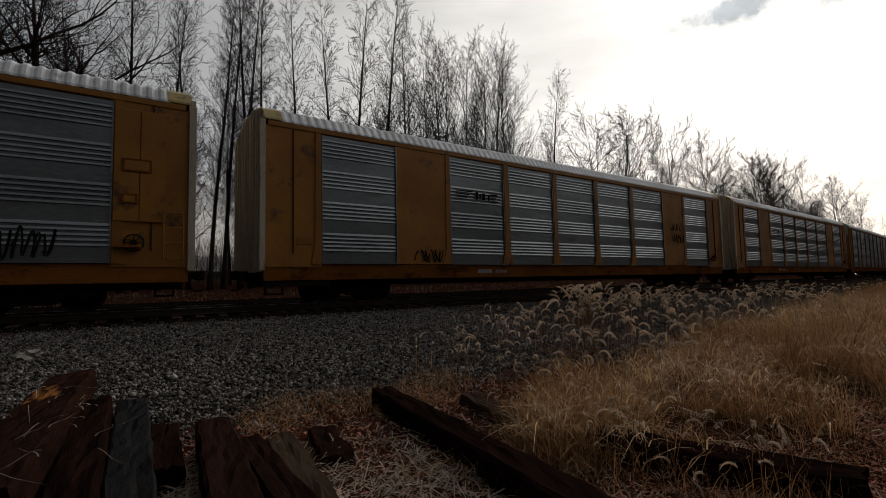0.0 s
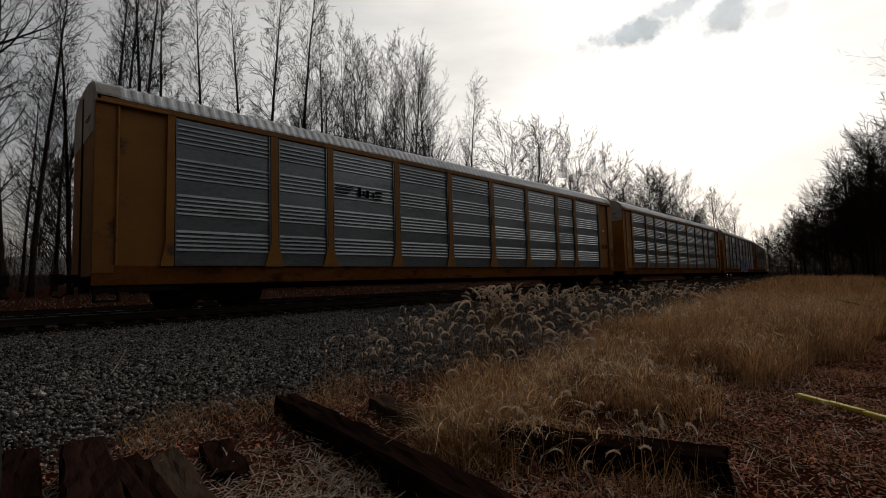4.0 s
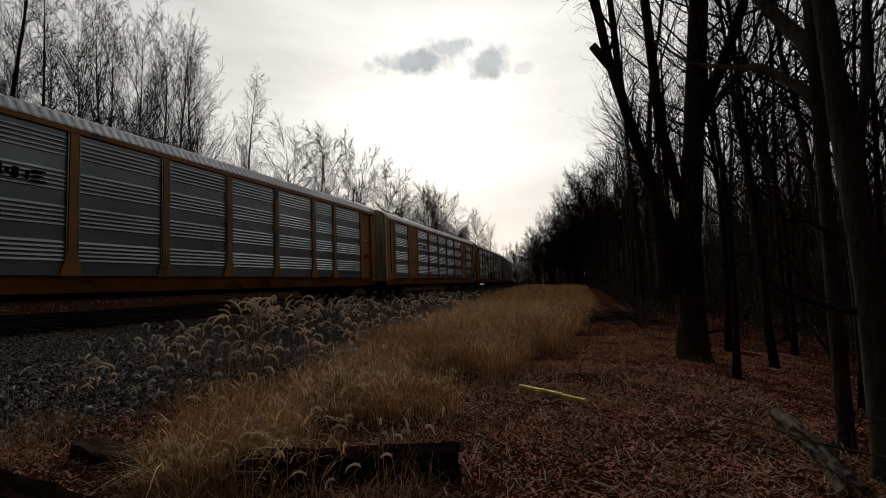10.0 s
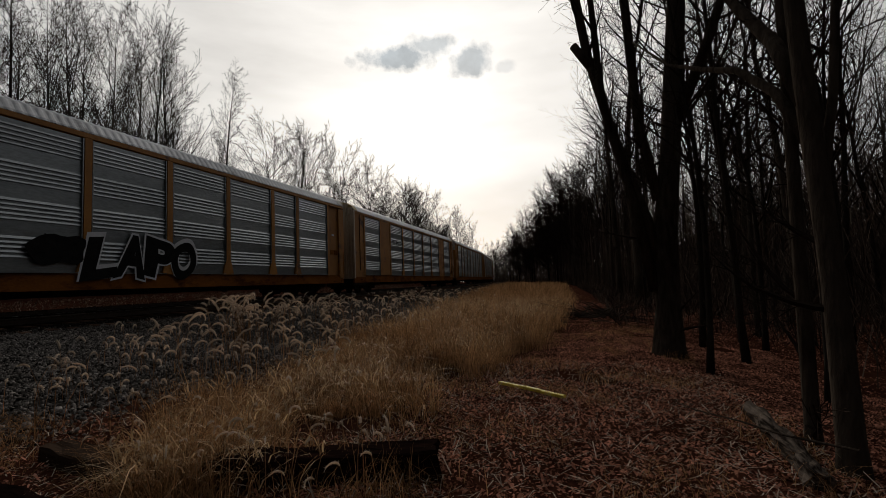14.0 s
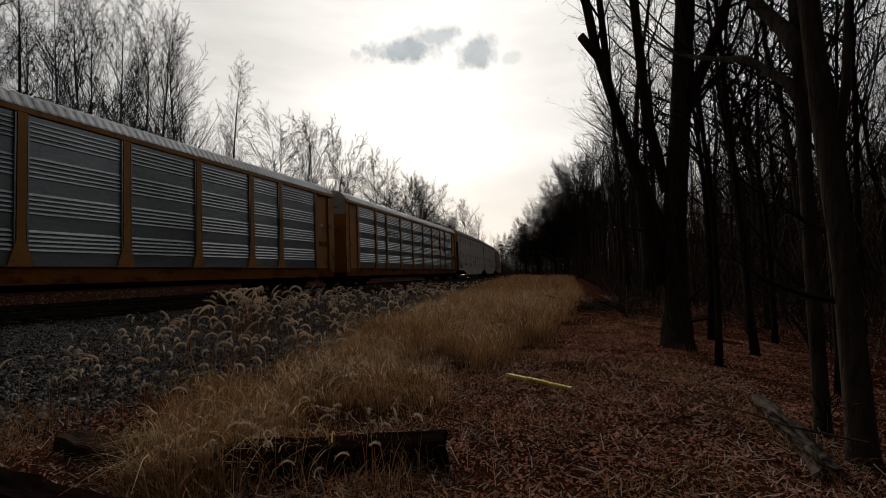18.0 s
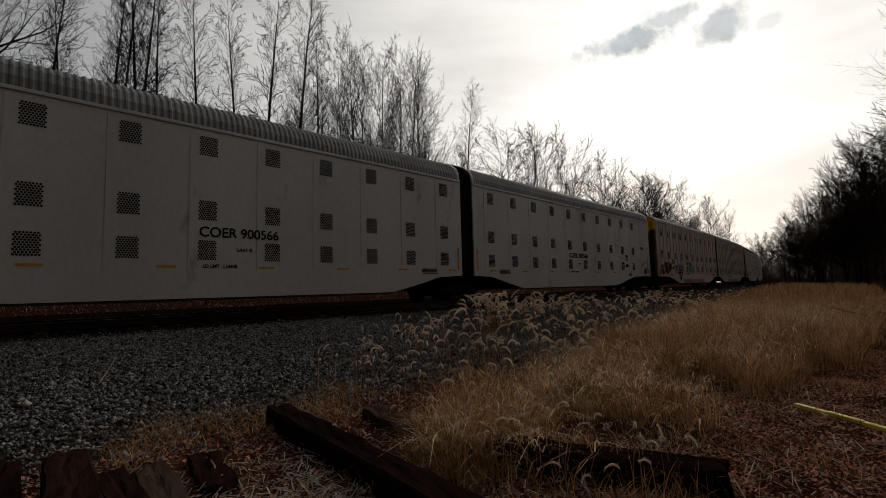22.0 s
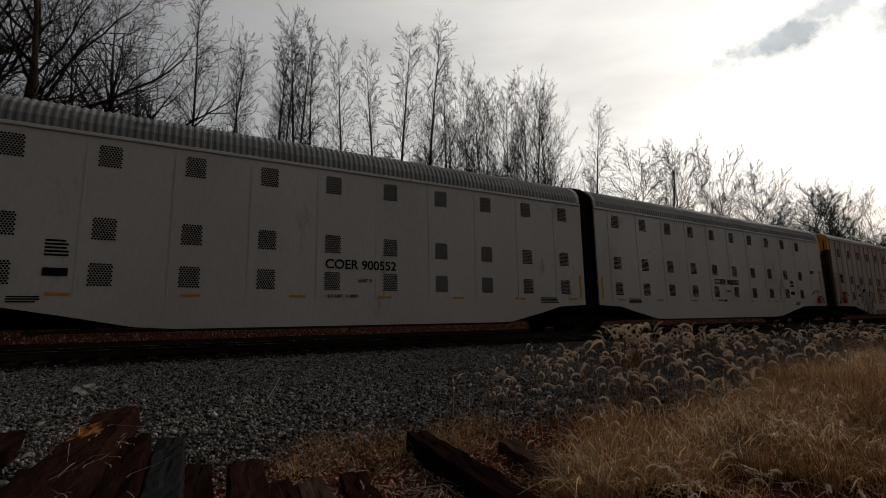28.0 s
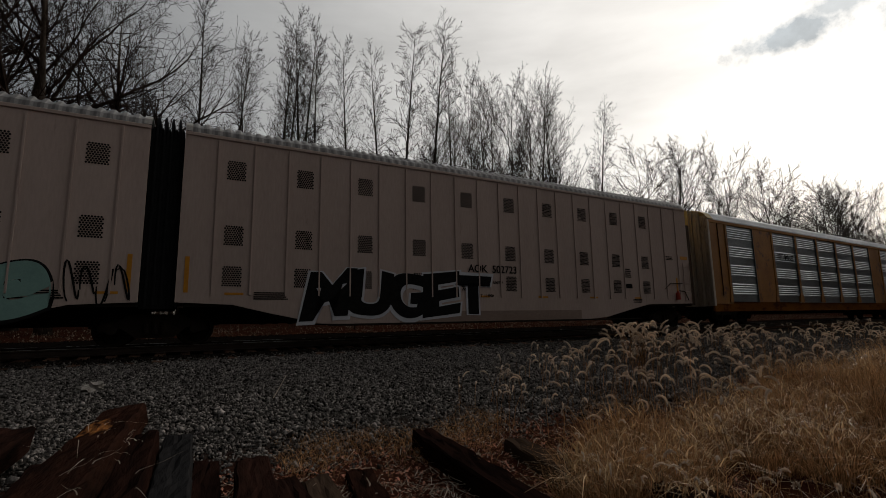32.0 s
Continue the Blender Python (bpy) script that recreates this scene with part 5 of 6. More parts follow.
    xy = np.array([on_track(a, b)[:2] for a, b in zip(rng.uniform(-25, 75, m), -4.3 - 11 * rng.random(m) ** 1.4)])
    v, f, _ = blade_sheet(rng, xy[:, 0], xy[:, 1], heights(xy[:, 0], xy[:, 1]) - 0.01, rng.uniform(0.04, 0.16, m), rng.uniform(0.4, 1.8, m), np.full(m, 0.018), rng.uniform(0, 6.283, m), 2)
    tagged(new("dry_stubble", sheet("dry_stubble", v, f, stubble)), "pale trampled dry grass beyond the track", "grass", kind="stuff")
    # thin yellow fringe along the stones
    m = 2600
    x = rng.uniform(1.0, 3.6, m)
    y = 4.25 + 0.30 * (x - 1.2) * 0.3 + rng.normal(0, 0.28, m) - 0.25 * np.sin(x * 3)
    v, f, _ = blade_sheet(rng, x, y, heights(x, y) - 0.01, rng.uniform(0.05, 0.2, m), rng.uniform(0.5, 1.6, m), np.full(m, 0.002), rng.uniform(0, 6.283, m))
    vs.append(v)
    fs.append(f + k)
    tagged(new("dry_grass", sheet("dry_grass", np.concatenate(vs), np.concatenate(fs), grass_dry)), "tall dry golden-brown winter grass", "grass", kind="stuff")


def build_foxtails():
    """Stems with arched bristly heads, thickest along the edge of the stones."""
    rng = np.random.default_rng(21)
    stems, heads = Build(), Build()
    pts = []
    for n, t0, t1, off, sd, hh in ((26, 0.1, 0.6, 1.9, 0.7, 0.40), (60, 0.5, 1.0, 0.3, 0.7, 0.5), (50, 0.75, 1.15, -0.2, 0.8, 0.55), (70, 0.0, 0.35, 0.5, 0.5, 0.42), (50, 0.3, 0.7, 0.3, 0.5, 0.5), (80, 0.6, 1.0, 0.2, 0.7, 0.55), (110, 0.9, 1.9, -0.2, 0.5, 0.5), (40, 0.15, 1.0, -0.8, 0.9, 0.55), (40, 0.05, 0.5, 1.5, 0.5, 0.36), (120, 0.2, 0.9, -1.2, 0.7, 0.45), (190, 0.6, 1.6, -2.0, 1.0, 0.42), (110, 1.1, 2.4, -2.4, 1.1, 0.42)):
        for _ in range(n):
            t = rng.uniform(t0, t1)
            x = 3.2 + 12.5 * t ** 1.3
            x, y = x + rng.normal(0, 0.3), foxtail_line(x) + off + rng.normal(0, sd)
            if noise.noise((x * 1.1, y * 1.1, 6.0)) > rng.uniform(-0.35, 0.1):
                pts.append((x, y, hh * rng.uniform(0.5, 1.15)))
    # tall clumps that stand over the rest
    for cx, cy, n, h0 in ((6.45, 4.72, 24, 0.86), (7.4, 5.5, 12, 0.76), (5.7, 4.9, 10, 0.62), (8.6, 6.4, 12, 0.66)):
        for _ in range(n):
            pts.append((rng.normal(cx, 0.25), rng.normal(cy, 0.25), rng.uniform(h0, h0 + 0.24)))
    # a few before the timbers
    for _ in range(46):
        pts.append((rng.normal(3.0, 0.35), rng.normal(1.9, 0.7), rng.uniform(0.15, 0.45)))
    for x, y, h in pts:
        if TRACK_Y - y < 2.6 or (y < 0.9 and x < 4.5):
            continue
        z = ground_z(x, y)
        a = rng.uniform(0, 6.283)
        lean = rng.uniform(0.08, 0.3) * h
        dx, dy = math.cos(a), math.sin(a)
        top = (x + dx * lean, y + dy * lean, z + h)
        stems.tube([(x, y, z), (x + dx * lean * 0.3, y + dy * lean * 0.3, z + h * 0.55), top], (0.0035, 0.003, 0.002), 3, False)
        size = float(np.interp(x, (2.5, 4.2, 6.0, 10.0), (0.5, 1.0, 1.4, 1.7)))
        length, arch = rng.uniform(0.09, 0.2) * size, rng.uniform(1.0, 3.4)
        line, radii = [top], [0.004]
        p, ang = list(top), rng.uniform(0.1, 0.6)
        steps_up = 9
        for k in range(steps_up):
            ang += arch / steps_up
            p = [p[0] + dx * math.sin(ang) * length / steps_up, p[1] + dy * math.sin(ang) * length / steps_up, p[2] + math.cos(ang) * length / steps_up]
            line.append(tuple(p))
            radii.append(0.0095 * size * (0.9, 1.1, 1.2, 1.2, 1.15, 1.05, 0.9, 0.7, 0.3)[k] * rng.uniform(0.85, 1.15))
        heads.tube(line, radii, 5)
        for k in range(1, steps_up + 1):
            for _ in range(8):
                q, e = line[k], rng.normal(size=3)
                e = e / np.linalg.norm(e) * (radii[k] + rng.uniform(0.010, 0.022) * size)
                d = np.array(line[k]) - np.array(line[k - 1])
                d = d / np.linalg.norm(d) * 0.012
                w = rng.normal(0, 0.0012, 3)
                heads.add([(q[0] + w[0], q[1] + w[1], q[2] + w[2]), (q[0] - w[0], q[1] - w[1], q[2] - w[2]), (q[0] + e[0] + d[0], q[1] + e[1] + d[1], q[2] + e[2] + d[2])], [(0, 1, 2)])
    root = thing("foxtail_grass", "foxtail grass with arched pale bristly seed heads", "grass", kind="stuff")
    part("stems", stems, grass_dry, root)
    part("seed_heads", heads, foxtail, root, "pale fuzzy arched seed heads")


def build_litter():
    rng = np.random.default_rng(31)
    n = 150000
    x = np.concatenate([1.5 + 10 * rng.random(n // 2) ** 1.3, rng.uniform(4, 26, n // 2)])
    y = np.concatenate([rng.uniform(-4.0, 1.8, n // 2), rng.uniform(-11, 0.0, n // 2)])
    keep = np.array([b < right_edge(a) + 0.5 * rng.random() and noise.noise((a * 0.8, b * 0.8, 5.0)) > -0.5 for a, b in zip(x, y)])
    x, y = np.concatenate([x[keep], rng.uniform(0.3, 4.0, 9000)]), np.concatenate([y[keep], rng.uniform(0.6, 4.4, 9000)])
    n = len(x)
    shape = np.array([(-1, 0, 0), (-0.35, -0.55, 0.12), (0.5, -0.42, 0.2), (1, 0, 0.05), (0.5, 0.45, 0.22), (-0.35, 0.5, 0.1)])
    size = rng.uniform(0.007, 0.022, n)
    a = rng.uniform(0, 6.283, n)
    tilt = rng.normal(0, 0.35, (n, 2))
    v = shape[None] * size[:, None, None] * np.stack([np.ones(n), rng.uniform(0.6, 1.2, n), rng.uniform(0, 2.5, n)], 1)[:, None]
    c, s = np.cos(a)[:, None], np.sin(a)[:, None]
    vx, vy = v[..., 0] * c - v[..., 1] * s, v[..., 0] * s + v[..., 1] * c
    vz = v[..., 2] + vx * tilt[:, :1] + vy * tilt[:, 1:]
    vz -= vz.min(1, keepdims=True)
    p = np.stack([vx + x[:, None], vy + y[:, None], vz + (heights(x, y) + 0.002)[:, None]], -1)
    quads = np.array(((0, 1, 4, 5), (1, 2, 3, 4)))
    f = quads[None] + 6 * np.arange(n)[:, None, None]
    tagged(new("leaf_litter", sheet("leaf_litter", p.reshape(-1, 3), f.reshape(-1, 4), leaf_litter)), "reddish brown fallen leaves on the earth", "leaves", kind="stuff")
    # straw and wood splinters among the timbers
    n = 10200
    x = np.concatenate([rng.normal(1.55, 0.55, 2600), rng.uniform(0.3, 4.0, 1900), rng.normal(0.38, 0.09, 700), rng.uniform(1.5, 7.5, 5000)])
    y = np.concatenate([rng.normal(2.35, 0.55, 2600), rng.uniform(0.6, 4.3, 1900), rng.normal(3.3, 0.35, 700), rng.uniform(-2.2, 1.6, 5000)])
    l = rng.uniform(0.03, 0.14, n)
    a = rng.uniform(0, 6.283, n)
    w = rng.uniform(0.0012, 0.0045, n)
    dx, dy = np.cos(a) * l, np.sin(a) * l
    wx, wy = -np.sin(a) * w, np.cos(a) * w
    z = heights(x, y) + rng.uniform(0.004, 0.06, n)
    rise = rng.normal(0, 0.35, n) * l
    p = np.stack([np.stack([x - dx / 2 - wx, y - dy / 2 - wy, z], 1), np.stack([x - dx / 2 + wx, y - dy / 2 + wy, z], 1), np.stack([x + dx / 2 + wx, y + dy / 2 + wy, z + rise], 1), np.stack([x + dx / 2 - wx, y + dy / 2 - wy, z + rise], 1)], 1)
    f = np.arange(4)[None] + 4 * np.arange(n)[:, None]
    # longer strands draped along the pile of timbers
    k = 34
    sx, sy = rng.uniform(-0.42, -0.02, k), rng.uniform(2.4, 4.6, k)
    top = np.where(sx < -0.2, 0.615, 0.525)
    blades, quads, _ = blade_sheet(rng, sx, sy, top, rng.uniform(0.02, 0.05, k), rng.uniform(4, 11, k), np.full(k, 0.003), rng.normal(1.5, 0.5, k) + np.where(rng.random(k) < 0.5, 0, math.pi), 4)
    blades[:, 2] = np.maximum(blades[:, 2], np.repeat(top, 10) - 0.012)
    p, f = np.concatenate([p.reshape(-1, 3), blades]), np.concatenate([f, quads + 4 * n])
    tagged(new("straw_litter", sheet("straw_litter", p.reshape(-1, 3), f, straw)), "pale dry straw and wood splinters between timbers", "straw", kind="stuff")


# ---- discarded timbers ----
def timber(name, label, a, b, z, width, thick, mat, seed, tilt=0.0, drop=0.0):
    """A weathered squared timber from a to b (x, y), its top at z; drop: how far the near end lies lower."""
    rng = random.Random(seed)
    length = math.hypot(b[0] - a[0], b[1] - a[1])
    n = max(6, int(length / 0.16))
    ring = [(-0.5, -1.0), (0.5, -1.0), (0.5, -0.12), (0.44, 0.0), (0.15, -0.012), (0.0, -0.03), (-0.12, -0.008), (-0.44, 0.0), (-0.5, -0.12)]
    m = len(ring)
    v = []
    for i in range(n + 1):
        x = length * i / n
        wob = rng.uniform(-0.006, 0.006)
        for k, (p, q) in enumerate(ring):
            ragged = rng.uniform(-0.06, 0.04) if i in (0, n) else 0
            wear = rng.uniform(-0.018, 0.006) if k >= 2 else 0
            v.append((x + ragged, p * width + wob + rng.uniform(-0.005, 0.005), q * thick + wear))
    f = [(i * m + k, i * m + (k + 1) % m, (i + 1) * m + (k + 1) % m, (i + 1) * m + k) for i in range(n) for k in range(m)]
    me = Build().add(v, f + [tuple(range(m - 1, -1, -1)), tuple(range(n * m, (n + 1) * m))]).mesh(name, mat)
    ob = new(name, me)
    tagged(ob, label, "timber", "discarded timbers")
    yaw = math.degrees(math.atan2(b[1] - a[1], b[0] - a[0]))
    ob.matrix_basis = pose(a[0], a[1], z, tilt, math.degrees(math.atan2(drop, length)), yaw)
    return ob


def build_timbers():
    timber("railroad_tie", "tarred black wooden tie with a pale scuff", (0.22, 4.72), (0.07, 2.1), 0.36, 0.22, 0.19, black_timber, 1)
    timber("railroad_tie", "split brown tie with an orange worn patch", (-0.21, 5.25), (-0.43, 2.3), 0.57, 0.32, 0.2, rust_timber, 2, 6)
    timber("railroad_tie", "weathered brown tie leaning on the pile", (-0.03, 4.5), (-0.15, 1.9), 0.46, 0.19, 0.18, old_timber, 3, 6)
    timber("railroad_tie", "low brown tie beneath the pile", (-0.62, 4.6), (-0.66, 2.2), 0.30, 0.24, 0.2, old_timber, 13)
    timber("railroad_tie", "dark brown tie at the end of the pile", (-1.02, 5.5), (-1.12, 2.9), 0.44, 0.3, 0.2, old_timber, 14, -5)
    timber("tie_stump", "short sawn-off brown tie end", (0.40, 4.2), (0.31, 3.15), 0.24, 0.19, 0.18, old_timber, 4)
    timber("railroad_tie", "dark brown weathered tie lying on straw", (0.69, 3.88), (0.46, 1.9), 0.30, 0.24, 0.19, old_timber, 5)
    timber("railroad_tie", "dark brown tie sunk beside another", (0.84, 3.5), (0.78, 1.8), 0.22, 0.19, 0.18, old_timber, 6)
    timber("railroad_tie", "nearly black broken tie end", (1.09, 3.55), (0.92, 2.3), 0.18, 0.21, 0.17, tie_wood, 7)
    timber("tie_fragment", "reddish broken piece of tie", (1.48, 3.72), (1.34, 3.02), 0.12, 0.22, 0.1, rust_timber, 8)
    timber("railroad_tie", "long dark tie lying across straw", (2.36, 4.26), (1.9, 1.15), 0.22, 0.23, 0.18, old_timber, 9)
    timber("railroad_tie", "dark tie half hidden in the grass", (3.06, 3.7), (2.82, 2.55), 0.15, 0.22, 0.2, tie_wood, 10)
    timber("railroad_tie", "grey-topped old tie at the edge of the grass", (2.98, 2.1), (3.42, 0.68), 0.18, 0.22, 0.2, old_timber, 11)


def build_small_things():
    # yellow strip on the leaves
    b = Build()
    for k in range(3):
        x = k * 0.31
        b.box(x, x + 0.30, -0.028, 0.028, 0.0 + 0.006 * (k % 2), 0.035 + 0.006 * (k % 2), 0.006)
    b.box(-0.02, 0.93, -0.02, 0.02, 0.008, 0.026, 0.004)
    ob = tagged(new("marker_strip", b.mesh("marker_strip", safety_yellow)), "bright yellow plastic strip lying on dead leaves", "strip")
    ob.matrix_basis = pose(6.02, 0.62, ground_z(6, 0.5) + 0.03, 0, 1.5, math.degrees(math.atan2(-0.76, -0.51)))
    # bleached log
    rng = random.Random(4)
    way = [(5.35, -1.84, 0.06), (5.05, -1.86, 0.02), (4.7, -1.85, -0.02), (4.3, -1.84, -0.05), (3.95, -1.78, -0.09)]
    pts = [tuple(np.interp(k / 4, range(5), [p[a] for p in way]) for a in range(3)) for k in range(17)]
    log = thing("fallen_log", "bleached grey weathered log on the leaves", "log")
    stem = Build().tube(pts, [0.05 + 0.03 * math.sin(math.pi * min(1, k / 9) / 2) + 0.008 * rng.random() for k in range(17)], 14)
    stem.v = [(p[0], p[1] + 0.05 * noise.noise((p[0] * 5, p[1] * 12, p[2] * 12)), p[2] - 0.05 + 0.06 * noise.noise((p[0] * 6, p[1] * 14, 3.0))) for p in stem.v]
    part("stem", stem, log_wood, log)
    branch = thing("fallen_branch", "thin dark fallen branch over the leaf litter", "branch")
    part("stem", Build().tube([(5.6, -1.2, 0.0), (5.1, -1.32, 0.03), (4.7, -1.55, 0.06), (4.3, -1.72, 0.08), (3.9, -2.0, 0.12)], (0.003, 0.006, 0.007, 0.008, 0.009), 6), bark_dark, branch)
    for k in range(5):
        a, r = rng.uniform(0, 6.28), rng.uniform(0.5, 1.5)
        x, y = rng.uniform(8, 20), rng.uniform(-8, -3)
        l = rng.uniform(1.0, 3.0)
        p = [(x + l * t * math.cos(a), y + l * t * math.sin(a), ground_z(x + l * t * math.cos(a), y + l * t * math.sin(a)) + 0.04 + 0.1 * t * r) for t in (0, 0.35, 0.7, 1.0)]
        ob = thing("fallen_branch", "bare grey fallen branch on the forest floor", "branch")
        part("stem", Build().tube(p, (0.05, 0.045, 0.035, 0.015), 6), bark_grey, ob)
    # dark brush heap at the end of the clearing
    heap = Build()
    for _ in range(90):
        x, y = rng.gauss(16.5, 0.9), rng.gauss(-0.9, 0.5)
        a, e, l = rng.uniform(0, 6.28), rng.uniform(-0.1, 0.7), rng.uniform(0.5, 1.5)
        z = ground_z(x, y) + 0.02
        p = [(x, y, z), (x + l * 0.5 * math.cos(a), y + l * 0.5 * math.sin(a), z + l * 0.4 * math.sin(e) + 0.05), (x + l * math.cos(a), y + l * math.sin(a), z + l * 0.7 * math.sin(e))]
        heap.tube(p, (0.022, 0.018, 0.008), 5)
    tagged(new("brush_heap", heap.mesh("brush_heap", bark_dark)), "dark heap of cut brush at the grass edge", "brush heap", kind="stuff")
    # rag on the ballast
    lump = bmesh.new()
    bmesh.ops.create_icosphere(lump, subdivisions=3, radius=0.13)
    for vert in lump.verts:
        p = vert.co
        k = 0.75 + 0.7 * noise.noise((p.x * 14, p.y * 14, p.z * 14)) + 0.3 * noise.noise((p.x * 34, p.y * 34, p.z * 34))
        vert.co = (p.x * k * 1.5, p.y * k * 1.1, max(-0.02, p.z * k * 0.9))
    me = bpy.data.meshes.new("rag")
    lump.to_mesh(me)
    lump.free()
    me.materials.append(rag_cloth)
    ob = tagged(new("rag", me), "crumpled pale rag on grey ballast", "rag")
    z = ground_z(-0.82, 8.95)
    ob.matrix_basis = pose(-0.82, 8.95, z + 0.05, 12, 0, 20) @ Matrix.Diagonal((1.1, 0.9, 1.1, 1))
    st = Build().tube([(1.42, 6.9, ground_z(1.42, 6.9) + 0.03), (1.5, 6.97, ground_z(1.5, 6.97) + 0.12), (1.62, 7.05, ground_z(1.6, 7) + 0.3)], (0.008, 0.007, 0.004), 5)
    tagged(new("dry_stalk", st.mesh("dry_stalk", straw)), "single bent pale dry stalk in ballast", "stalk")
    # pale shed beyond the trees
    shed = thing("shed", "pale grey-green shed beyond the bare trees", "shed")
    z0 = -2.2
    walls = Build().box(4, 16, 62, 70, z0, z0 + 5.2)
    part("wall", walls, shed_wall, shed)
    part("roof", Build().extrude([(61.6, z0 + 5.2), (66, z0 + 7.2), (70.4, z0 + 5.2), (70.4, z0 + 5.35), (66, z0 + 7.4), (61.6, z0 + 5.35)], 3.6, 16.4), roof_grey, shed)


# ---- bare trees ----
def grow(rng, out, start, way, length, radius, level, spec):
    """Adds a limb and, from it, smaller ones. out[level] takes (points, radii)."""
    segs = spec["segs"][level]
    pts, radii = [start], [radius]
    p, d = Vector(start), Vector(way).normalized()
    bend, lift = spec["bend"][level], spec["lift"][level]
    dirs = [d.copy()]
    for i in range(segs):
        d = d + Vector((rng.gauss(0, bend), rng.gauss(0, bend), rng.gauss(0, bend) + lift))
        d.normalize()
        p = p + d * (length / segs)
        pts.append(tuple(p))
        radii.append(max(radius * (1 - (i + 1) / segs) ** 0.8, spec["tip"]))
        dirs.append(d.copy())
    out[min(level, 1)].append((pts, radii, spec["sides"][level]))
    if level + 1 >= len(spec["segs"]):
        return
    count = spec["count"][level]
    first = spec["first"][level]
    for k in range(count):
        t = first + (1 - first) * (k + rng.random()) / count
        i = min(int(t * segs), segs - 1)
        frac = t * segs - i
        a, b = Vector(pts[i]), Vector(pts[i + 1])
        q = a.lerp(b, frac)
        r = radii[i] + (radii[i + 1] - radii[i]) * frac
        axis = dirs[i]
        side = axis.cross(Vector((rng.gauss(0, 1), rng.gauss(0, 1), rng.gauss(0, 1))))
        if side.length < 1e-3:
            continue
        side.normalize()
        ang = radians(spec["angle"][level] * rng.uniform(0.7, 1.3))
        nd = axis * math.cos(ang) + side * math.sin(ang)
        l = length * spec["ratio"][level] * (1.15 - 0.75 * t if level == 0 else 1 - 0.4 * t) * rng.uniform(0.7, 1.25)
        grow(rng, out, tuple(q), nd, l, min(r * 0.65, max(spec["tip"], l * spec["thick"])), level + 1, spec)


def tree_meshes(seed, height, radius, spec):
    rng = random.Random(seed)
    out = ([], [])
    grow(rng, out, (0, 0, -0.15), (rng.gauss(0, 0.03), rng.gauss(0, 0.03), 1), height, radius, 0, spec)
    trunk, crown = Build(), Build()
    for pts, radii, sides in out[0]:
        radii = [r * (1.35 if i == 0 else 1.0) for i, r in enumerate(radii)]
        trunk.tube(pts, radii, sides)
    for pts, radii, sides in out[1]:
        crown.tube(pts, radii, sides, False)
    return trunk, crown


POPLAR = dict(segs=(16, 5, 2, 2), count=(92, 9, 2), first=(0.22, 0.15, 0.3), angle=(42, 44, 40), ratio=(0.155, 0.34, 0.45), bend=(0.010, 0.03, 0.02, 0.02), lift=(0.02, 0.03, 0.01, 0.01), sides=(7, 3, 3, 3), tip=0.0095, thick=0.0095)
BUSHY = dict(segs=(14, 7, 3, 2), count=(52, 14, 3), first=(0.05, 0.12, 0.2), angle=(30, 38, 38), ratio=(0.34, 0.28, 0.42), bend=(0.02, 0.035, 0.03, 0.03), lift=(0.02, 0.025, 0.015, 0.01), sides=(6, 3, 3, 3), tip=0.0105, thick=0.0095)
SPREAD = dict(segs=(10, 9, 6, 3), count=(16, 10, 7), first=(0.18, 0.15, 0.1), angle=(44, 40, 42), ratio=(0.55, 0.46, 0.40), bend=(0.07, 0.10, 0.12, 0.13), lift=(0.02, 0.05, 0.04, 0.03), sides=(8, 5, 3, 3), tip=0.0085, thick=0.0115)
VASE = dict(segs=(8, 7, 5, 2), count=(18, 12, 6), first=(0.12, 0.15, 0.12), angle=(36, 36, 40), ratio=(0.52, 0.36, 0.40), bend=(0.03, 0.055, 0.08, 0.09), lift=(0.02, 0.03, 0.03, 0.02), sides=(7, 4, 3, 3), tip=0.0185, thick=0.014)
FOREST = dict(segs=(12, 7, 4, 2), count=(18, 7, 4), first=(0.3, 0.18, 0.1), angle=(46, 42, 40), ratio=(0.34, 0.46, 0.45), bend=(0.05, 0.09, 0.11, 0.12), lift=(0.04, 0.05, 0.04, 0.02), sides=(8, 4, 3, 3), tip=0.0038, thick=0.009)
FAR = dict(segs=(6, 4, 3), count=(34, 18), first=(0.12, 0.12), angle=(42, 38), ratio=(0.42, 0.42), bend=(0.04, 0.07, 0.10), lift=(0.03, 0.07, 0.03), sides=(4, 3, 3), tip=0.016, thick=0.009)


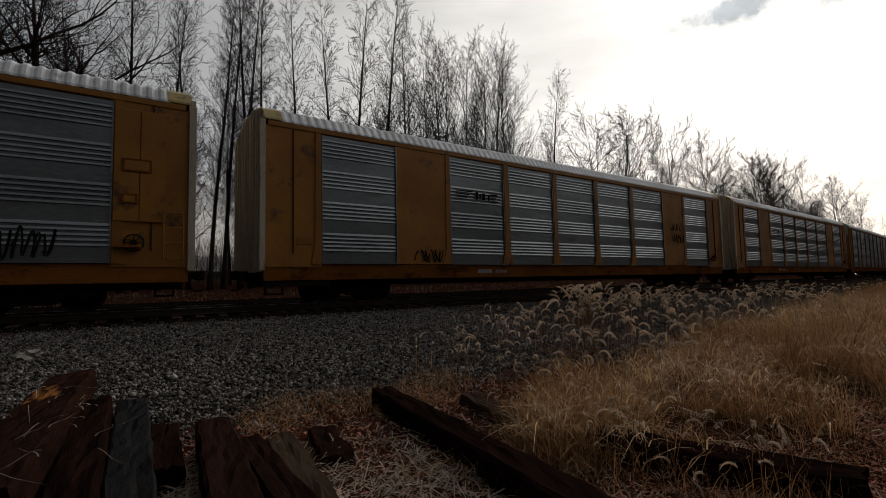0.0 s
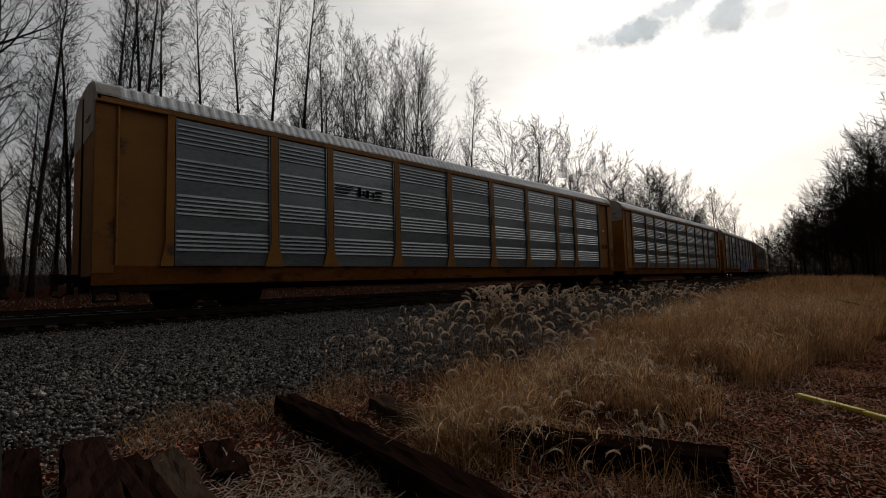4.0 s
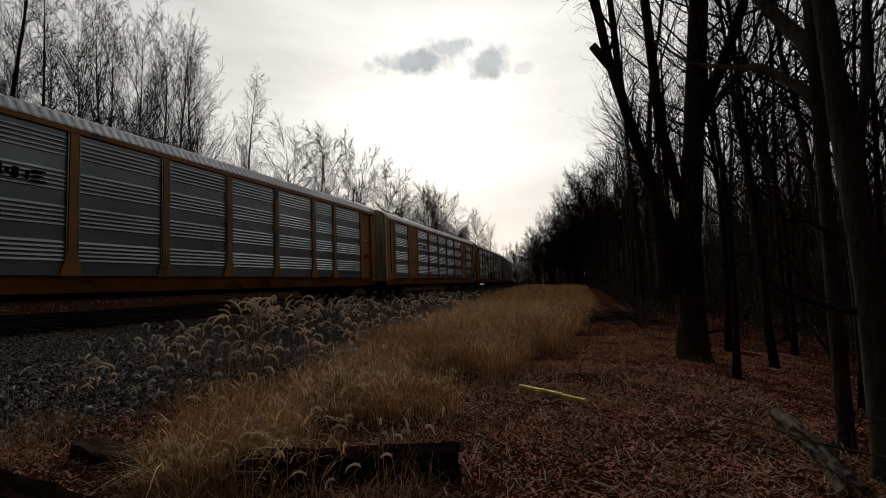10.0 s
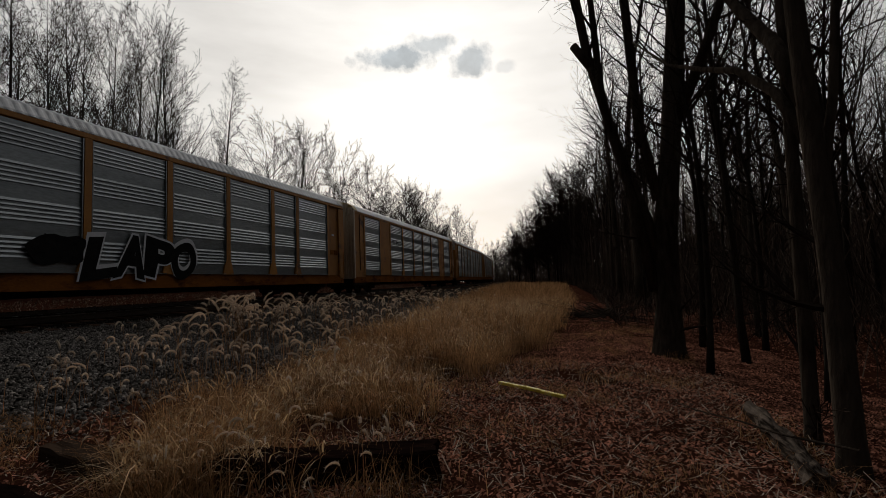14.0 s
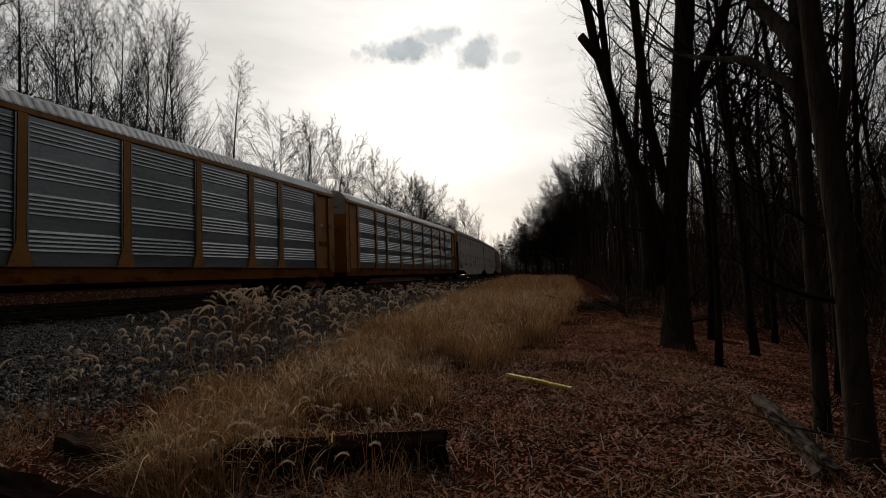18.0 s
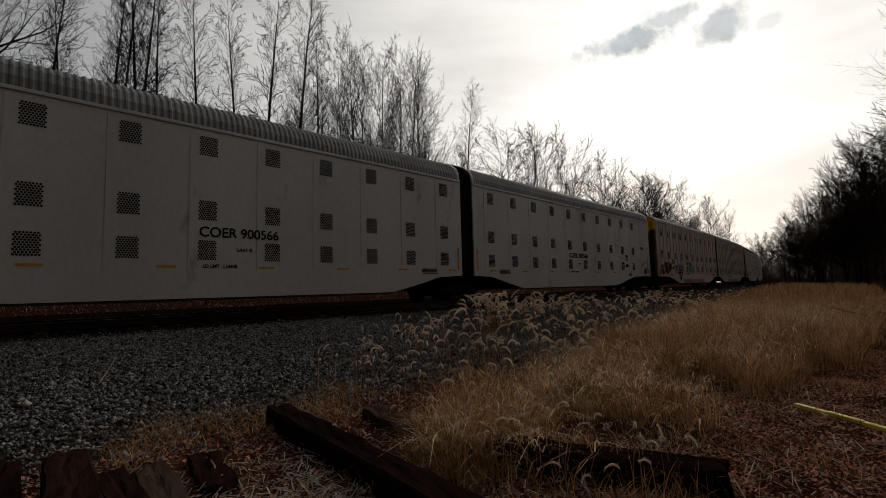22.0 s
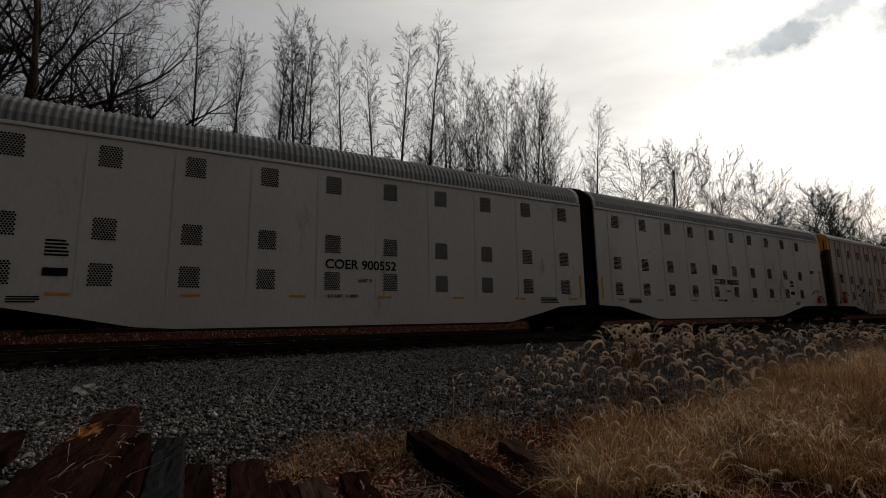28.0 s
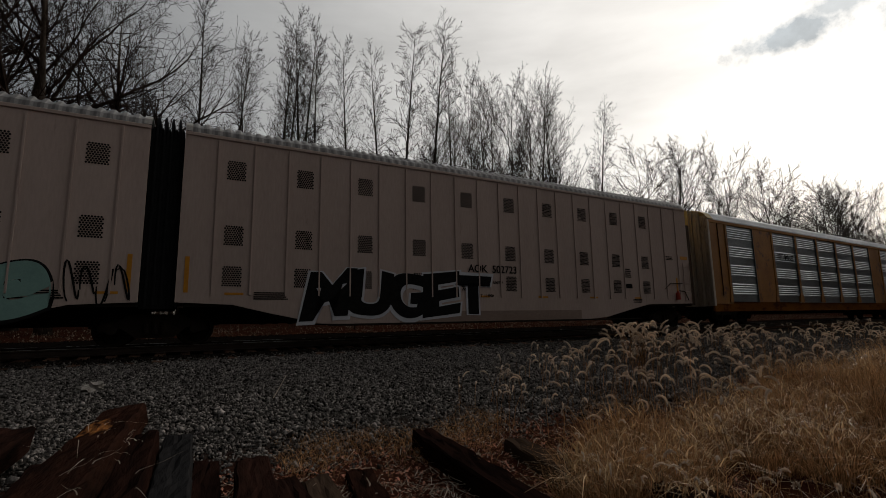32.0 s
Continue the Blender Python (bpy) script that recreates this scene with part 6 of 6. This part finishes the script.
def build_trees():
    rng = random.Random(77)
    kinds = {}
    for name, spec, h, r, mat, seeds in (("poplar", POPLAR, 21.5, 0.16, bark_grey, (1, 2, 3, 4)), ("bushy", BUSHY, 21.5, 0.14, bark_grey, (5, 18, 19)), ("spreading", SPREAD, 17, 0.24, bark_dark, (6, 7, 8)), ("vase", VASE, 21, 0.2, bark_grey, (20, 21, 22)), ("forest", FOREST, 15, 0.14, bark_dark, (9, 10, 11, 12)), ("sapling", FOREST, 9, 0.055, bark_grey, (13, 14)), ("far", FAR, 15, 0.16, twig_bark, (15, 16, 17))):
        kinds[name] = []
        for s in seeds:
            trunk, crown = tree_meshes(s, h, r, spec)
            kinds[name].append((trunk.mesh("trunk", mat, True), crown.mesh("crown", twig_bark)))

    labels = {
        "poplar": ("tall slender bare grey tree behind the tracks", "trees across the tracks"),
        "bushy": ("bare grey tree with a dense broom of upright twigs", "trees across the tracks"),
        "vase": ("bare tree with ascending limbs and fine twigs", "trees across the tracks"),
        "spreading": ("bare dark tree with wide spreading limbs", "trees across the tracks"),
        "forest": ("bare dark forest tree with a straight trunk", "forest trees"),
        "sapling": ("thin bare grey sapling at the forest edge", "forest trees"),
        "far": ("distant bare tree in the woods", "far trees"),
    }

    def plant(kind, x, y, size=1.0, tall=1.0, turn=None):
        trunk, crown = rng.choice(kinds[kind])
        label, group = labels[kind]
        ob = thing("tree", label, "tree", group)
        spin = rng.uniform(0, 360) if turn is None else turn
        ob.matrix_basis = pose(x, y, ground_z(x, y), 0, 0, spin) @ Matrix.Diagonal((size, size, size * tall, 1))
        part("trunk", trunk, None, ob)
        part("crown", crown, None, ob)

    # across the track: a thin row of tall trees, a dense clump behind it, and the line that follows the curve; the last number is the height
    for x, y, h in ((1.7, 32.2, 21.1), (2.8, 32.4, 19.5), (4.6, 33.5, 18.5), (5.6, 32.4, 20.3), (6.5, 33.0, 20.8), (7.3, 32.0, 21.6), (8.1, 32.3, 22.2), (9.3, 31.9, 20.6), (11.45, 31.9, 20.8), (14.2, 32.0, 21.0), (15.0, 31.6, 23.2), (17.8, 31.7, 25.4), (20.8, 33.0, 22.5), (-1.0, 36, 19.5)):
        plant("poplar", x, y, h / 21.5)
    for x, y, h in ((24.2, 35.2, 24.3), (25.8, 35.1, 25.0), (27.5, 35.8, 24.5), (28.9, 35.1, 25.2), (30.8, 35.6, 25.1), (32.7, 35.1, 26.2), (34.7, 35.2, 26.3), (36.6, 36.0, 22.5), (22.4, 34.5, 20.0), (20.0, 36.0, 18.5), (26.6, 37.0, 21.0), (31.8, 37.5, 22.0)):
        plant("bushy", x, y, h / 24.0)
    plant("poplar", 37.9, 31.7, 22.4 / 21.5)
    for _ in range(26):
        x = rng.uniform(17, 44)
        plant("bushy", x, rng.uniform(36, 46), rng.uniform(0.45, 0.78))
    for _ in range(12):
        plant("poplar", rng.uniform(-2, 20), rng.uniform(37, 44), rng.uniform(0.6, 0.8))
    for x, y, h in ((46.2, 34.2, 19.5), (49.4, 34.4, 21.8), (55.6, 34.7, 23.2), (60.5, 34.9, 23.8), (65.5, 35.8, 22.5), (70.5, 35.5, 25.8), (79.0, 36.5, 24.5), (89.4, 37.0, 26.0), (98.0, 38.4, 25.0), (107.0, 39.6, 26.5), (118.0, 40.5, 27.8), (127.0, 42.0, 26.0), (97.0, 32.5, 23.0), (105.6, 30.9, 22.8), (114.2, 29.8, 23.4), (122.6, 28.8, 22.3), (127.2, 27.6, 20.6), (133.0, 27.0, 18.4)):
        plant("vase", x, y, h / 25.0)
    for _ in range(6):
        sx = rng.uniform(95, 190)
        x, y, _a = on_track(sx, -rng.uniform(20, 27))
        plant("vase", x, y, rng.uniform(0.65, 0.95))
    for x, y, size in ((-4.5, 27, 1.15), (-9.5, 29, 1.2), (-3.0, 31, 1.1), (-13, 30, 1.1), (1.0, 30, 0.9), (-6.5, 31, 1.2), (-11, 33, 1.25), (-8, 26.5, 1.05), (-1.5, 28.5, 0.95)):
        plant("spreading", x, y, size)
    for _ in range(30):
        s = rng.uniform(100, 230)
        x, y, _a = on_track(s, -rng.uniform(15, 30))
        plant("far", x, y, rng.uniform(1.1, 1.5))
    for _ in range(26):
        plant("far", rng.uniform(-40, 75), rng.uniform(46, 80), rng.uniform(0.7, 1.1))
    # forest on the camera's side
    near = ((7.9, -2.15, 0.6), (9.4, -3.1, 0.75), (6.9, -3.15, 0.5), (11.0, -2.8, 0.75), (12.5, -4.0, 0.9), (9.5, -4.6, 0.8))
    for x, y, size in near:
        plant("sapling", x, y, size * 1.5, 1.1)
    for _ in range(8):
        x = rng.uniform(7, 30)
        plant("forest", x, -rng.uniform(5.0, 16), rng.uniform(0.6, 0.95))
    for _ in range(16):
        plant("sapling", rng.uniform(7.5, 26), -rng.uniform(3.4, 12), rng.uniform(0.9, 1.5))
    for _ in range(42):
        s = rng.uniform(26, 110)
        x, y, _a = on_track(s, 17.4 + 9 * rng.random() ** 1.4)
        plant("forest", x, y, rng.uniform(1.0, 1.5))
    for _ in range(22):
        s = rng.uniform(95, 240)
        x, y, _a = on_track(s, rng.uniform(16.8, 19.5))
        plant("far", x, y, rng.uniform(1.35, 1.75))
    for _ in range(55):
        s = rng.uniform(60, 300)
        x, y, _a = on_track(s, 18.5 + 20 * rng.random() ** 1.5)
        plant("far", x, y, rng.uniform(1.1, 1.6))
    # the woods carried on behind the camera, unseen, to hold back sky light
    for _ in range(14):
        a = rng.uniform(radians(150), radians(330))
        r = rng.uniform(11, 34)
        x, y = 2 + r * math.cos(a), -3 + r * math.sin(a)
        if y < -5 or (x < -12 and y < 6):
            plant("forest", x, y, rng.uniform(0.8, 1.2))


def build_woods():
    """The depth of the woods: distant stems, twigs and undergrowth."""
    rng = np.random.default_rng(41)
    vs, fs, k = [], [], 0

    def put(x, y, base, h, bend, width, segs):
        nonlocal k
        v, f, _ = blade_sheet(rng, x, y, base, h, bend, width, rng.uniform(0, 6.283, len(x)), segs)
        vs.append(v)
        fs.append(f + k)
        k += len(v)

    # the row (-60, 10, 22, 60) stands unseen and dims the sky light too
    for s0, s1, u0, u1, stems, twigs, top in ((6, 60, 26, 60, 150, 16000, 10), (8, 90, 34, 75, 60, 26000, 9), (2, 60, 24, 60, 240, 34000, 5), (8, 60, 18.5, 27, 60, 9000, 3), (60, 220, -30, -12, 40, 14000, 2.5), (13, 60, 15.7, 24, 20, 9000, 1.2), (24, 110, 17.6, 40, 600, 27000, 14), (60, 330, 17.0, 60, 700, 36000, 18), (70, 330, -45, -15, 500, 18000, 12), (-60, 10, 22, 60, 900, 16000, 15), (-60, 70, -75, -32, 500, 24000, 6), (-30, 80, -15, -7.5, 10, 2500, 0.7), (90, 330, 16.9, 26, 200, 30000, 8), (-140, 150, -62, -30, 100, 36000, 4), (-30, 70, -36, -17, 120, 22000, 3.2), (0, 62, 32, 72, 160, 34000, 17), (2, 60, 26, 58, 300, 60000, 9.5)):
        for n, low in ((stems, True), (twigs, False)):
            s, u = rng.uniform(s0, s1, n), u0 + (u1 - u0) * rng.random(n) ** 1.3
            xy = np.array([on_track(a, b)[:2] for a, b in zip(s, u)])
            x, y = xy[:, 0], xy[:, 1]
            far = np.hypot(x, y) * (2.0 if u0 > 0 and s0 < 25 and top < 11 else 1.0)
            z = heights(x, y)
            if low:
                put(x, y, z - 0.1, rng.uniform(0.7, 1.15, n) * top, rng.uniform(0, 0.12, n), rng.uniform(0.02, 0.06, n) + 0.00022 * far, 2)
            else:
                lift = top * rng.random(n) ** 1.6 * (1.0 if top > 2 else 0.4)
                put(x, y, z + lift, rng.uniform(0.5, 2.0, n) if top > 2 else rng.uniform(0.15, top, n) * 0.6, rng.uniform(0.1, 1.6, n), rng.uniform(0.003, 0.007, n) + 0.00017 * far, 2)
    tagged(new("woods", sheet("woods", np.concatenate(vs), np.concatenate(fs), woods_bark)), "dark bare winter woods with dense undergrowth", "woods", kind="stuff")


def limb(rng, out, pts, radii, twigs, spec_len):
    """A given limb with twigs grown along it."""
    out[0].append((pts, radii, 10))
    for _ in range(twigs):
        i = rng.randrange(len(pts) - 1)
        t = rng.random()
        a, b = Vector(pts[i]), Vector(pts[i + 1])
        axis = (b - a).normalized()
        side = axis.cross(Vector((rng.gauss(0, 1), rng.gauss(0, 1), rng.gauss(0, 1)))).normalized()
        ang = radians(rng.uniform(35, 80))
        r = radii[i] * (1 - t) + radii[i + 1] * t
        grow(rng, out, tuple(a.lerp(b, t)), axis * math.cos(ang) + side * math.sin(ang), spec_len * rng.uniform(0.5, 1.2), min(0.4 * r, 0.03), 1, FOREST)


def build_big_trees():
    rng = random.Random(8)

    def raise_tree(label, limbs, twigs, length):
        out = ([], [])
        for pts, radii in limbs:
            limb(rng, out, pts, radii, twigs if len(pts) > 3 else 0, length)
        ob = thing("tree", label, "tree", "forest trees")
        for k, (pts, radii, sides) in enumerate(out[0]):
            part("trunk" if k == 0 else "limb", Build().tube(pts, radii, sides), bark_dark, ob, smooth=True)
        crown = Build()
        for pts, radii, sides in out[1]:
            crown.tube(pts, radii, sides, False)
        part("crown", crown, twig_bark, ob)

    x = 9.2
    raise_tree("large dark forked tree with a cut-off limb", (
        ([(x, -1.86, -0.4), (x, -1.86, 0.0), (x, -1.89, 0.7), (x, -1.92, 1.9), (x, -2.11, 3.6), (x, -2.36, 6.1), (x + 0.2, -2.6, 9.0), (x + 0.3, -2.7, 13.0)], (0.38, 0.28, 0.21, 0.20, 0.175, 0.16, 0.12, 0.04)),
        ([(x, -1.86, 1.4), (x, -1.55, 2.5), (x, -1.19, 3.75), (x, -0.80, 5.4), (x - 0.1, -0.62, 6.6), (x - 0.2, -0.3, 9.0), (x, -0.1, 12)], (0.13, 0.11, 0.095, 0.085, 0.08, 0.05, 0.02)),
        ([(x, -1.7, 1.0), (x - 0.1, -1.42, 2.6), (x - 0.1, -1.0, 4.4), (x - 0.1, -0.9, 6.4), (x - 0.1, -0.85, 10.0)], (0.1, 0.085, 0.07, 0.055, 0.03)),
        ([(x, -1.85, 2.6), (x, -1.6, 4.0), (x, -1.5, 6.3), (x, -1.4, 10.0)], (0.1, 0.09, 0.08, 0.03)),
        ([(x, -0.85, 5.2), (x, -0.68, 5.45), (x, -0.55, 5.66)], (0.09, 0.08, 0.075)),
        ([(x, -2.2, 3.9), (x - 0.6, -2.7, 5.2), (x - 1.0, -3.2, 6.8), (x - 1.2, -3.4, 9)], (0.1, 0.08, 0.06, 0.03)),
    ), 6, 1.2)
    raise_tree("leaning thick dark tree with low arching limbs", (
        ([(4.35, -2.17, -0.6), (4.38, -2.18, 0.0), (4.5, -2.22, 1.2), (4.6, -2.20, 2.6), (4.7, -2.2, 4.0), (4.8, -2.3, 7.0), (4.8, -2.3, 11)], (0.14, 0.092, 0.080, 0.078, 0.068, 0.05, 0.03)),
        ([(4.6, -2.2, 2.3), (4.9, -2.1, 2.85), (5.3, -1.95, 3.25), (5.8, -1.8, 3.5), (6.5, -1.6, 3.9), (7.2, -1.3, 4.6)], (0.055, 0.045, 0.036, 0.028, 0.018, 0.008)),
        ([(4.6, -2.2, 2.6), (4.95, -2.15, 3.3), (5.4, -2.05, 3.9), (6.0, -2.0, 4.6), (6.8, -1.9, 5.8)], (0.075, 0.065, 0.05, 0.035, 0.01)),
        ([(4.55, -2.2, 1.8), (4.75, -2.45, 2.7), (4.9, -2.65, 4.0), (5.0, -2.8, 6.0)], (0.045, 0.035, 0.03, 0.01)),
    ), 4, 1.0)
    raise_tree("slim grey tree beside a thicker one", (
        ([(5.0, -2.2, -0.5), (5.0, -2.2, 0.0), (5.02, -2.22, 1.2), (5.05, -2.25, 2.4), (5.1, -2.3, 5.0), (5.2, -2.4, 8)], (0.085, 0.062, 0.056, 0.052, 0.045, 0.02)),
    ), 5, 1.2)


build_ground()
build_train()
build_big_trees()
build_trees()
build_woods()
build_timbers()
build_small_things()
build_foxtails()
build_grass()
build_litter()
build_stones()
build_track()
motions()
